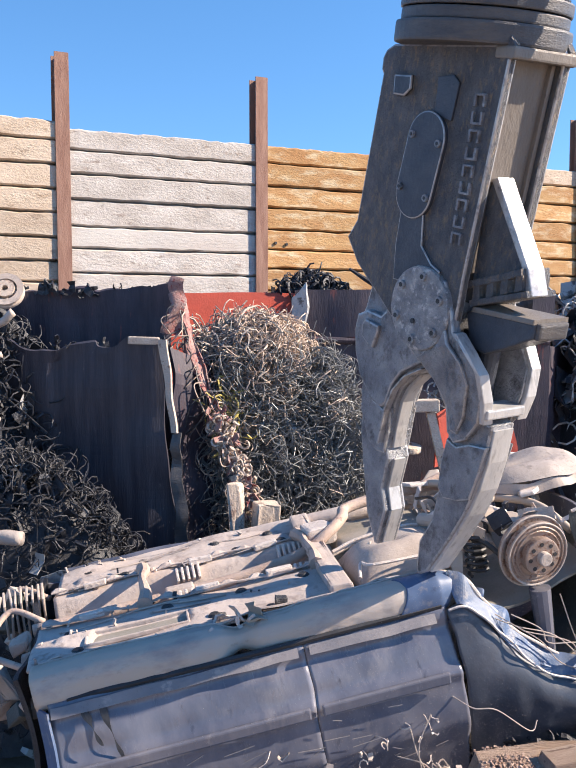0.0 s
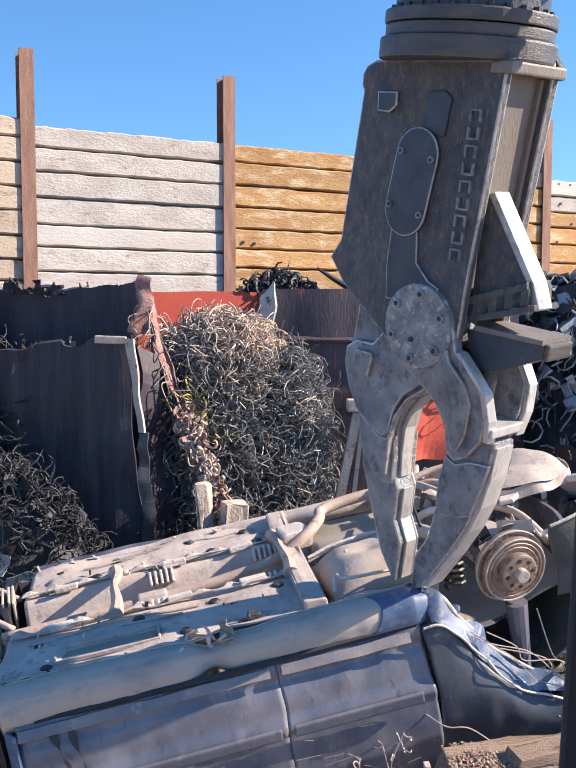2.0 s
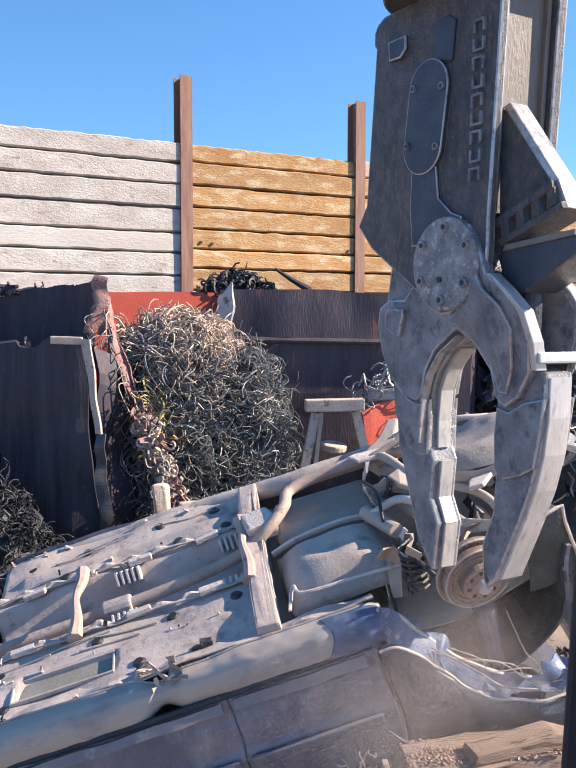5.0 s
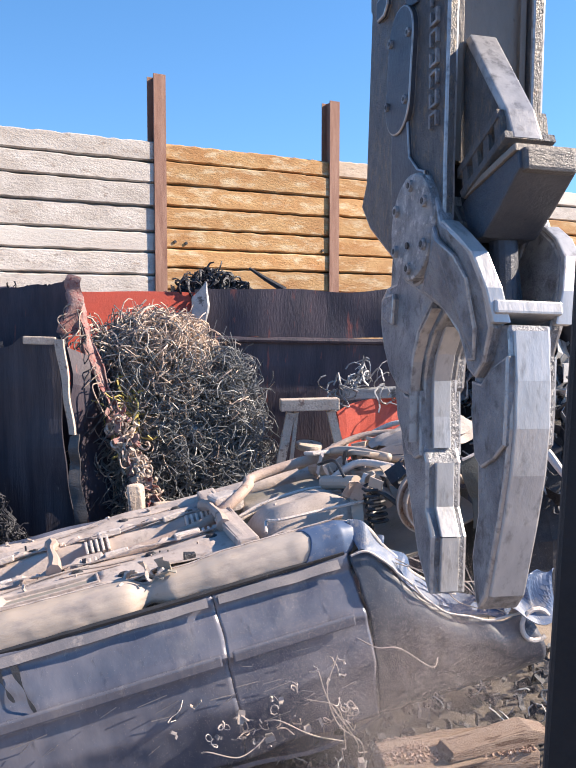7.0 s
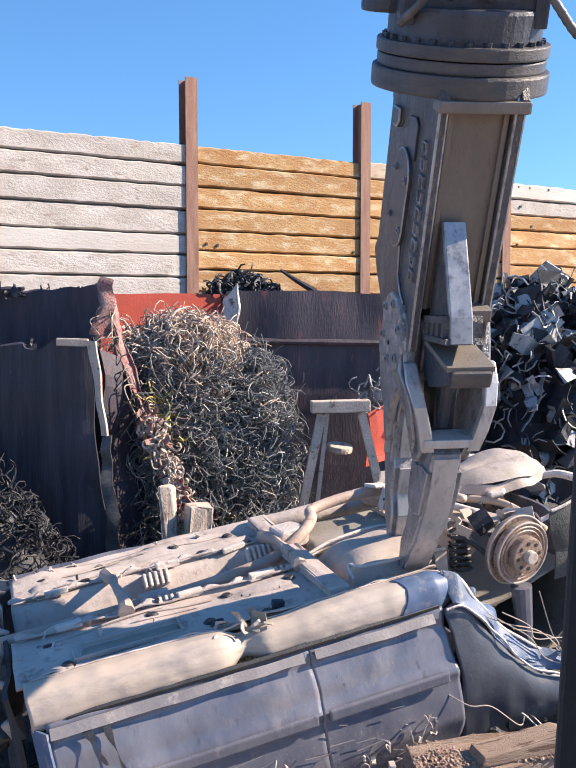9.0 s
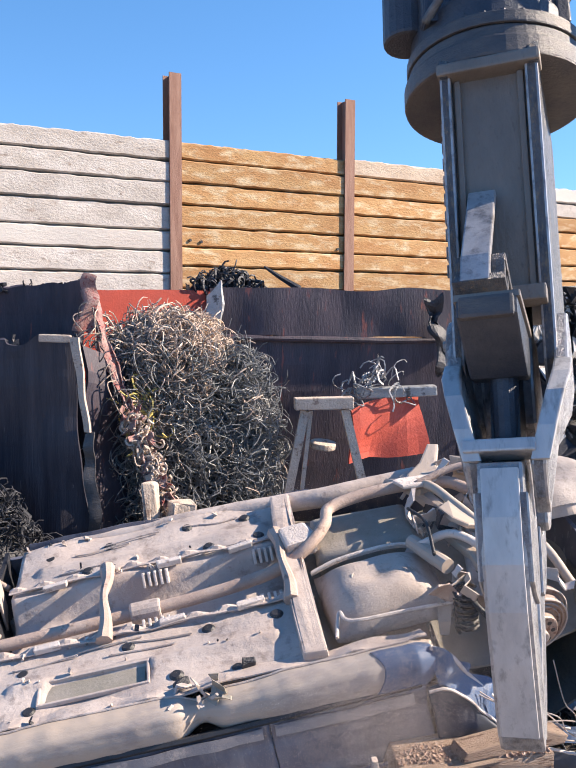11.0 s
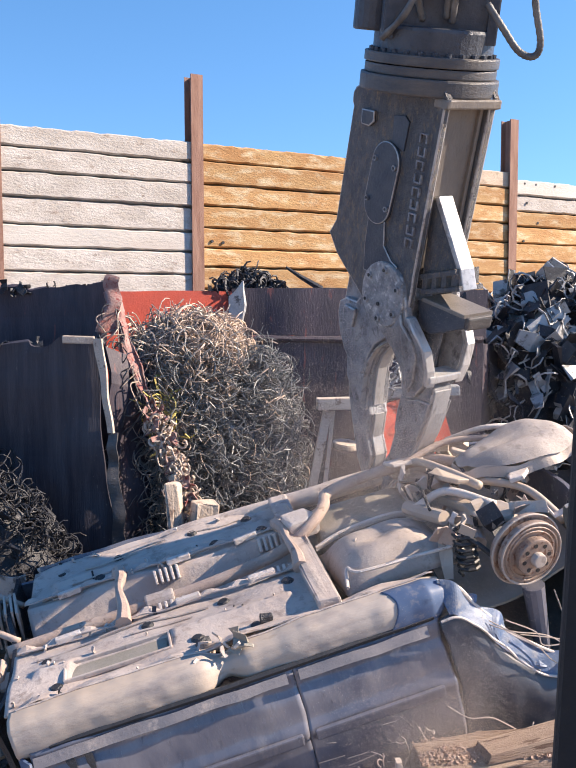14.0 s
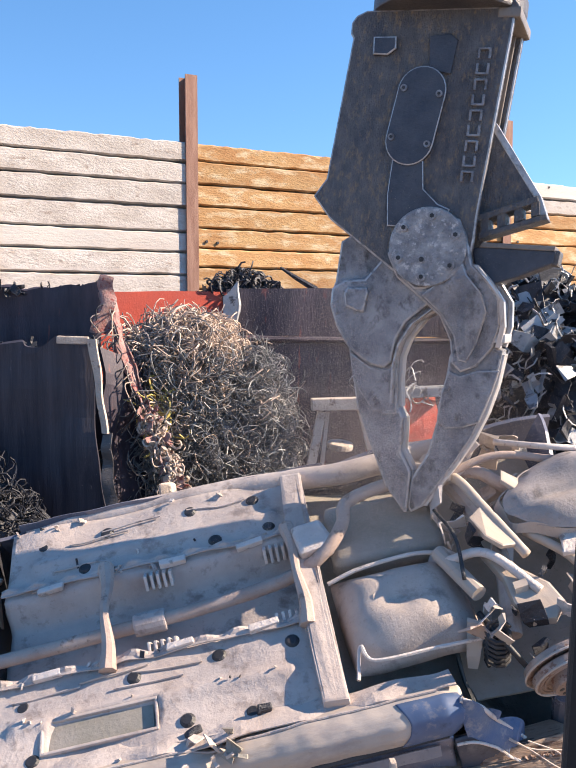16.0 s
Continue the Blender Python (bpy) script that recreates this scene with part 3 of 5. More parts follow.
    part("wire_strands", tangle(420, hc, 0.008, 0.26), M_SCRAPD, small)
    part("strips", shreds(60, hc, 0.07), M_SCRAPD, small)
    bm = add_tube(bmesh.new(), [(0.55, 8.0, 3.02), (0.68, 7.95, 2.93), (0.86, 7.9, 2.82)], lambda s: 0.012 + 0.02 * s, 6)
    part("spike", bm, M_SCRAPD, small, "dark pointed steel bar")

    right = empty("shredded_metal_heap", "heap of shredded grey sheet metal", "scrap heap", kind="stuff")
    heap_core("core", 3.0, 8.1, 1.05, 0.9, 0, 2.75, M_SCRAPD, right, 2.6)
    hr = heap_surface(2.95, 8.0, 1.1, 0.95, 0.8, 2.85, 2.6)
    part("sheet_bits", shreds(240, hr, 0.07), M_SCRAP, right)
    part("folded_sheets", shreds(110, hr, 0.17, 0.55), M_SCRAP, right)
    part("dark_bits", shreds(420, hr, 0.13, 0.5), M_SCRAPD, right)
    part("wire_strands", tangle(220, hr, 0.007, 0.5), M_SCRAP, right)


# ---- trestle frame and red panel behind the car ----
def build_trestle():
    tr = empty("steel_trestle", "pale battered steel trestle with a red plate", "trestle")
    d = 6.25

    def at(x, y, dd=d):
        return Vector(((x + 145 - 588) / 1810 * dd, dd, 2.6 + (645 - y) / 1810 * dd))
    bm = bmesh.new()
    a, b = at(632, 832), at(750, 826)
    add_box(bm, (a + b) / 2, (0.42, 0.12, 0.085), 0, -1, 0, 0.008)
    part("top_bar", bm, M_CARDB, tr)
    for p, q, w in (((652, 845), (618, 1015), 0.085), ((664, 845), (655, 930), 0.04), ((735, 842), (762, 950), 0.085)):
        p, q = at(*p), at(*q)
        q2 = q + (q - p).normalized() * 1.2
        bm = bmesh.new()
        add_tube(bm, [p, p.lerp(q2, 0.5), q2], w * 0.5, 4)
        part("leg", bm, M_CARDB, tr)
    bm = bmesh.new()
    add_cyl(bm, at(690, 916, 6.5), 0.1, 0.05, 8, 5, 0, 20, bevel=0.015)
    part("seat_disc", bm, M_CARDB, tr)
    bm = plate(quad(at(740, 945, 6.5), at(905, 935, 6.6), at(900, 800, 6.7), at(738, 850, 6.5)), 10, 8, 0.02, 0.07, 3, 3)
    part("red_plate", bm, M_RED, tr, "crumpled faded red plate")
    bm = bmesh.new()
    add_box(bm, at(840, 806, 6.6), (0.62, 0.1, 0.08), 0, -3, 0, 0.01)
    crumple(bm, 0.02, 5, 1)
    part("rear_bar", bm, M_SCRAP, tr)
    random.seed(21)
    hp = heap_surface(at(800, 800, 6.6).x, 6.55, 0.28, 0.1, 2.0, 2.12)
    for k in range(40):
        part("wire", tangle(1, hp, 0.005, 0.3), M_SCRAP, tr)


def build_foreground():
    """Timber and rubble in front of the wreck's tail."""
    random.seed(31)
    heap = empty("rubble_heap", "heap of dark rubble and scrap under the wreck", "rubble", kind="stuff")
    heap_core("core", 1.6, 4.15, 1.6, 1.2, 0, 0.80, M_RUBBLE, heap, 3)
    hp = heap_surface(1.6, 4.15, 1.6, 1.22, 0.1, 0.82, 3)
    part("sheet_bits", shreds(1300, hp, 0.03), M_SCRAPD, heap)
    part("wire", tangle(160, hp, 0.003, 0.25), M_SCRAP, heap)
    for x, y, z, l, w, h, rz, m in ((1.03, 3.28, 0.84, 0.62, 0.2, 0.13, 5, M_WOOD), (1.0, 3.14, 0.70, 0.7, 0.2, 0.14, 3, M_WOOD)):
        bm = bmesh.new()
        add_box(bm, (0, 0, 0), (l, w, h), 0, 0, 0, 0.01)
        bmesh.ops.subdivide_edges(bm, edges=bm.edges[:], cuts=3)
        crumple(bm, 0.045, 6, x)
        ob = tagged(part("timber_baulk", bm, m), "weathered brown timber baulk on rubble", "timber")
        ob.matrix_basis = pose(x, y, z, 4, -2, rz)
    bm = bmesh.new()
    add_prism(bm, [(-0.16, -0.02), (0.28, -0.02), (0.3, 0.01), (0.2, 0.05), (0.0, 0.03), (-0.14, 0.02)], -0.06, 0.06, bevel=0.006)
    ob = tagged(part("timber_slab", bm, M_WOOD), "splintered pale timber slab on a baulk", "timber")
    ob.matrix_basis = pose(1.12, 3.25, 0.925, 0, -3, 10)
    random.seed(33)
    bm = bmesh.new()
    for k in range(900):
        p = Vector((rnd(0.73, 1.33), rnd(3.19, 3.38), 0.0))
        p.z = 0.905 + 0.03 * (p.x - 1.03) + 0.012 * noise.noise(p * 8)
        q = rnd(0.004, 0.012)
        bmesh.ops.create_cube(bm, size=q, matrix=Matrix.Translation(p) @ Euler((rnd(0, 6), rnd(0, 6), rnd(0, 6))).to_matrix().to_4x4())
    tagged(part("grit", bm, M_GRAVEL), "reddish brown grit lying on the baulk", "grit", kind="stuff")
    bm = bmesh.new()
    add_prism(bm, [(-0.03, -0.4), (0.05, -0.4), (0.0, 0.12), (-0.02, 0.12)], -0.02, 0.02, bevel=0.004)
    ob = tagged(part("timber_stake", bm, M_CARDB), "pale splintered stake in rubble", "timber")
    ob.matrix_basis = pose(0.62, 3.0, 0.9, 0, -4, 0)


# ---- the excavator's shear ----
def capsule(top, bottom, r, n=14):
    """A long oval between two centres in x and z."""
    (x0, z0), (x1, z1) = top, bottom
    a = math.atan2(z0 - z1, x0 - x1)
    out = [(x0 + r * math.cos(a - math.pi / 2 + math.pi * k / n), z0 + r * math.sin(a - math.pi / 2 + math.pi * k / n)) for k in range(n + 1)]
    return out + [(x1 + r * math.cos(a + math.pi / 2 + math.pi * k / n), z1 + r * math.sin(a + math.pi / 2 + math.pi * k / n)) for k in range(n + 1)]


def ribbon(path, left, right):
    """A strip along a path in x and z, wider to either side."""
    return [(x + right, z) for x, z in path] + [(x - left, z) for x, z in path[::-1]]


def build_shear():
    sh = empty("demolition_shear", "large dark worn steel demolition shear hanging from an excavator", "shear")
    sh.scale = (0.85, 0.85, 0.85)
    outline = [(-0.637, 0.222), (-0.574, 0.315), (-0.502, 1.02), (-0.517, 1.04), (-0.517, 1.095), (-0.494, 1.13), (-0.44, 1.155), (0.25, 1.155), (0.28, 1.2), (0.3, 1.15), (0.225, 0.17), (0.222, 0.06), (0.215, -0.03),
               (0.13, -0.16), (0.0, -0.21), (-0.05, -0.215), (-0.187, -0.12), (-0.355, -0.011), (-0.534, 0.107)]
    part("front_plate", add_prism(bmesh.new(), outline, 0.012, 0.055, bevel=0.01, worn=True), M_STEEL, sh)
    part("back_plate", add_prism(bmesh.new(), outline, 0.335, 0.385, bevel=0.01, worn=True), M_STEEL, sh)
    bm = add_prism(bmesh.new(), [(-0.56, 0.32), (-0.49, 1.03), (-0.44, 1.14), (0.245, 1.14), (0.18, 0.2), (0.0, 0.24)], 0.051, 0.339)
    part("housing", bm, M_SIDE, sh, "dusty tan side of the shear housing")
    lip = part("side_lip", add_box(bmesh.new(), (0.27, 0.2, 1.128), (0.11, 0.39, 0.05), 0, 0, 0, 0.01), M_SIDE, sh)
    for y in (0.03, 0.37):
        part("lug_ear", add_prism(bmesh.new(), [(0.23, 1.1), (0.31, 1.1), (0.31, 1.16), (0.27, 1.21), (0.24, 1.2)], y - 0.02, y + 0.02, bevel=0.008), M_STEEL, lip)
    for y in (0.075, 0.315):
        part("side_flange", add_prism(bmesh.new(), [(0.17, 0.2), (0.2, 0.2), (0.265, 1.1), (0.235, 1.1)], y - 0.012, y + 0.012, bevel=0.004), M_SIDE, sh)
    # sleeve from the cover to the pin
    bm = add_prism(bmesh.new(), [(-0.228, 0.42), (-0.236, 0.25), (-0.221, 0.09), (0.06, 0.09), (0.09, 0.19), (0.027, 0.213), (-0.052, 0.282), (-0.068, 0.42)], -0.006, 0.013, bevel=0.006, worn=True)
    part("sleeve", bm, M_HEAD, sh)
    part("backing_pad", add_prism(bmesh.new(), [(-0.09, 0.86), (0.02, 0.84), (0.04, 1.0), (0.0, 1.03), (-0.1, 1.02)], 0.0, 0.013, bevel=0.004), M_HEAD, sh)
    # long oval cover with four bolts
    cover = part("cover_plate", add_prism(bmesh.new(), capsule((-0.11, 0.752), (-0.148, 0.515), 0.123), -0.016, 0.013, bevel=0.006, worn=True), M_HEAD, sh, "smooth dark oval cover plate")
    for x, z in ((-0.2, 0.767), (-0.02, 0.74), (-0.24, 0.528), (-0.055, 0.498)):
        part("bolt", add_cyl(bmesh.new(), (x, -0.02, z), 0.017, 0.014, 90, seg=12), M_JAW, cover)
        part("socket", add_cyl(bmesh.new(), (x, -0.0275, z), 0.008, 0.003, 90, seg=8), M_BLACK, cover)
    bm = add_prism(bmesh.new(), [(-0.387, 1.02), (-0.381, 0.932), (-0.304, 0.928), (-0.262, 0.96), (-0.266, 1.02)], -0.012, 0.013, bevel=0.008, worn=True)
    part("lifting_pad", bm, M_HEAD, sh)
    # pin cover with six bolts and a stained middle
    pin = part("pin_cover", add_cyl(bmesh.new(), (0, 0.008, 0), 0.197, 0.06, 90, seg=48, bevel=0.012), M_PIN, sh, "round scuffed pin cover")
    part("grease_hole", add_cyl(bmesh.new(), (-0.02, -0.027, -0.065), 0.013, 0.006, 90, seg=10), M_BLACK, pin)
    for k in range(6):
        a = k * math.tau / 6 + 0.45
        x, z = 0.152 * math.cos(a), 0.152 * math.sin(a)
        part("bolt", add_cyl(bmesh.new(), (x, -0.026, z), 0.023, 0.018, 90, seg=14, r2=0.021), M_PIN, pin)
        part("socket", add_cyl(bmesh.new(), (x, -0.0355, z), 0.012, 0.003, 90, seg=6), M_BLACK, pin)
    # raised maker's mark as plain bars
    for i in range(9):
        x, z = 0.155 + 0.0025 * i, 0.352 + i * 0.073
        bm = bmesh.new()
        for dx in (-0.026, 0.026):
            add_box(bm, (x + dx, 0.005, z), (0.013, 0.016, 0.052), bevel=0.003)
        add_box(bm, (x, 0.005, z - 0.022 if i % 2 else z + 0.022), (0.055, 0.016, 0.011), bevel=0.003)
        part("mark_bar", bm, M_JAW, sh, "raised plain grey bars" if i == 0 else "")
    # gusset on the side, with a slotted foot
    gus = part("gusset", add_prism(bmesh.new(), [(0.2, 0.56), (0.25, 0.625), (0.49, 0.29), (0.2, 0.165)], 0.10, 0.135, bevel=0.004), M_STEEL, sh)
    part("gusset_edge", add_prism(bmesh.new(), [(0.215, 0.62), (0.252, 0.63), (0.505, 0.285), (0.55, 0.18), (0.52, 0.165), (0.47, 0.28)], 0.098, 0.20, bevel=0.006), M_WORN, gus, "bare bright steel edge")
    part("gusset_foot", add_prism(bmesh.new(), [(0.2, 0.17), (0.49, 0.285), (0.5, 0.255), (0.2, 0.135)], 0.07, 0.25, bevel=0.006), M_STEEL, gus)
    part("foot_floor", add_prism(bmesh.new(), [(0.22, 0.085), (0.54, 0.2), (0.55, 0.175), (0.235, 0.06)], 0.07, 0.25, bevel=0.006), M_STEEL, gus)
    for k in range(4):
        x, z = 0.25 + 0.078 * k, 0.135 + 0.03 * k
        part("rib", add_prism(bmesh.new(), [(x - 0.018, z + 0.02), (x + 0.018, z + 0.035), (x + 0.026, z - 0.03), (x - 0.012, z - 0.045)], 0.075, 0.245), M_STEEL, gus)
    part("stop_block", add_box(bmesh.new(), (0.25, 0.3, 0.2), (0.1, 0.13, 0.06), 0, 0, 0, 0.008), M_SIDE, sh)
    # cylinder between the plates
    part("cylinder", add_cyl(bmesh.new(), (0.02, 0.19, 0.12), 0.1, 0.4, 0, 0, 0, 20), M_BLACK, sh)
    # turntable ring
    ring = part("collar", add_cyl(bmesh.new(), (-0.06, 0.19, 1.197), 0.385, 0.09, seg=56, bevel=0.012), M_COLLAR, sh, "round dusty turntable collar")
    part("collar_step", add_cyl(bmesh.new(), (-0.06, 0.19, 1.268), 0.365, 0.05, seg=56, bevel=0.008), M_COLLAR, ring)
    part("collar_step", add_cyl(bmesh.new(), (-0.06, 0.19, 1.325), 0.372, 0.055, seg=56, bevel=0.008), M_COLLAR, ring)
    for k in range(28):
        a = k * math.tau / 28
        part("bolt", add_cyl(bmesh.new(), (-0.06 + 0.335 * math.cos(a), 0.19 + 0.335 * math.sin(a), 1.36), 0.016, 0.022, seg=6), M_HEAD, ring)
    # jaws, which turn on the pin
    outer_l = [(-0.488, 0.038), (-0.515, -0.176), (-0.539, -0.234), (-0.528, -0.331), (-0.49, -0.416), (-0.428, -0.517), (-0.4, -0.683), (-0.374, -0.829), (-0.306, -1.0), (-0.205, -1.24), (-0.101, -1.372), (-0.082, -1.369)]
    inner_l = [(-0.068, -1.154), (-0.126, -1.049), (-0.12, -0.874), (-0.149, -0.824), (-0.158, -0.736), (-0.154, -0.557), (-0.123, -0.466), (-0.054, -0.373), (0.06, -0.308)]
    left = [(0.14, -0.15), (0.16, 0.0), (0.05, 0.13), (-0.2, 0.12), (-0.4, 0.09)] + outer_l + inner_l
    jl = part("left_jaw", add_prism(bmesh.new(), left, 0.10, 0.245, bevel=0.012, worn=True), M_JAW, sh, "curved worn steel jaw")
    up = [(0.12, -0.12), (0.1, 0.1), (-0.1, 0.12), (-0.34, -0.16), (-0.45, -0.165), (-0.52, -0.21), (-0.527, -0.3), (-0.49, -0.41), (-0.421, -0.518), (-0.301, -0.604), (-0.221, -0.616), (-0.184, -0.587), (-0.164, -0.469), (-0.114, -0.377), (0.0, -0.285), (0.09, -0.24)]
    part("cheek_pad", add_prism(bmesh.new(), up, 0.06, 0.29, bevel=0.012, worn=True), M_JAW, jl)
    part("knuckle", add_prism(bmesh.new(), [(-0.445, -0.235), (-0.425, -0.205), (-0.32, -0.205), (-0.312, -0.23), (-0.335, -0.331), (-0.37, -0.328), (-0.435, -0.3)], 0.035, 0.065, bevel=0.01, worn=True), M_JAW, jl)
    low = [(-0.42, -0.54), (-0.391, -0.702), (-0.288, -0.839), (-0.207, -0.866), (-0.151, -0.851), (-0.157, -0.6), (-0.221, -0.63), (-0.301, -0.618)]
    part("wear_plate", add_prism(bmesh.new(), low, 0.085, 0.26, bevel=0.008, worn=True), M_JAW, jl)
    for path in ([(-0.035, -0.36), (-0.11, -0.46), (-0.146, -0.56), (-0.152, -0.7), (-0.145, -0.82)], [(-0.116, -0.876), (-0.121, -1.045), (-0.066, -1.152)], [(-0.066, -1.156), (-0.079, -1.36)]):
        part("blade", add_prism(bmesh.new(), ribbon(path, 0.016, 0.010), 0.135, 0.21, bevel=0.004), M_BRIGHT, jl, "bare pale cutting blade")
    part("groove_rim", add_prism(bmesh.new(), ribbon([(0.03, -0.3), (-0.08, -0.385), (-0.145, -0.49), (-0.172, -0.6), (-0.176, -0.8)], 0.006, 0.006), 0.05, 0.09, bevel=0.003), M_WORN, jl)

    outer_r = [(0.428, -0.46), (0.428, -0.52), (0.415, -0.646), (0.388, -0.79), (0.341, -0.937), (0.269, -1.094), (0.148, -1.328), (0.091, -1.372)]
    inner_r = [(0.07, -1.343), (0.066, -1.193), (0.13, -1.049), (0.153, -0.869), (0.148, -0.794), (0.166, -0.673), (0.166, -0.536), (0.19, -0.46), (0.3, -0.43)]
    jr = part("right_jaw", add_prism(bmesh.new(), outer_r + inner_r, 0.115, 0.265, bevel=0.012, worn=True), M_JAW, sh, "curved worn steel jaw")
    cheek = [(-0.2, -0.06), (-0.15, 0.12), (0.0, 0.2), (0.14, 0.15), (0.205, 0.02), (0.232, -0.06), (0.319, -0.135), (0.385, -0.215), (0.405, -0.34), (0.38, -0.46), (0.312, -0.56), (0.24, -0.6), (0.19, -0.56), (0.165, -0.45), (0.101, -0.335), (-0.051, -0.228), (-0.14, -0.17)]
    lean = lambda z: 0.085 * min(max((-z - 0.12) / 0.34, 0), 1)
    part("cheek", add_prism(bmesh.new(), cheek, -0.008, 0.045, lean, bevel=0.01, worn=True), M_JAW, jr)
    part("cheek", add_prism(bmesh.new(), cheek, 0.37, 0.42, lambda z: -lean(z), bevel=0.01, worn=True), M_JAW, jr)
    panel = [(0.19, -0.06), (0.217, -0.114), (0.30, -0.195), (0.335, -0.282), (0.302, -0.449), (0.265, -0.545), (0.222, -0.54), (0.182, -0.421), (0.108, -0.32), (0.0, -0.24)]
    part("cheek_panel", add_prism(bmesh.new(), panel, -0.022, -0.002, lean, bevel=0.008, worn=True), M_JAW, jr)
    for y0, s in ((-0.014, 1), (0.372, -1)):
        rim = ribbon([(0.245, -0.06), (0.325, -0.13), (0.395, -0.215), (0.416, -0.34), (0.405, -0.45)], 0.012, 0.014)
        part("edge", add_prism(bmesh.new(), rim, y0, y0 + 0.062, lambda z, s=s: s * lean(z), bevel=0.006), M_BRIGHT, jr, "bare bright steel edge")
    part("web", add_box(bmesh.new(), (0.372, 0.19, -0.405), (0.13, 0.24, 0.045), 0, -4, 0, 0.008), M_BRIGHT, jr, "bare bright steel edge")
    lowr = [(0.43, -0.56), (0.405, -0.7), (0.37, -0.84), (0.29, -0.88), (0.2, -0.9), (0.158, -0.86), (0.157, -0.72), (0.175, -0.6), (0.24, -0.62), (0.32, -0.58)]
    part("wear_plate", add_prism(bmesh.new(), lowr, 0.1, 0.28, bevel=0.008, worn=True), M_JAW, jr)
    part("outer_strip", add_prism(bmesh.new(), ribbon([(0.428, -0.48), (0.418, -0.64), (0.391, -0.79), (0.344, -0.937), (0.272, -1.094), (0.155, -1.325)], 0.018, 0.012), 0.128, 0.252, bevel=0.005), M_BRIGHT, jr, "bright polished outer strip")
    part("lug", add_prism(bmesh.new(), [(0.2, 0.02), (0.257, 0.04), (0.58, 0.055), (0.604, 0.05), (0.604, -0.007), (0.45, -0.09), (0.337, -0.141), (0.25, -0.13)], 0.09, 0.29, bevel=0.01), M_HEAD, jr)
    part("lug_top", add_prism(bmesh.new(), [(0.235, 0.03), (0.25, 0.058), (0.6, 0.075), (0.6, 0.052)], 0.08, 0.3, bevel=0.006), M_SIDE, jr, "dusty tan lug plate")
    part("lug_cap", add_box(bmesh.new(), (0.6, 0.19, 0.022), (0.05, 0.18, 0.075), 0, 4, 0, 0.012), M_COLLAR, jr)
    # added black plate: stands in for the shade between the open cheeks
    part("inner_web", add_prism(bmesh.new(), [(0.0, -0.05), (0.2, -0.08), (0.28, -0.22), (0.3, -0.43), (0.19, -0.46), (0.1, -0.3)], 0.15, 0.25), M_BLACK, jr)
    part("rod", add_cyl(bmesh.new(), (0.27, 0.2, -0.2), 0.05, 0.36, 0, 4, 0, 16), M_HEAD, jr)
    return sh, jl, jr


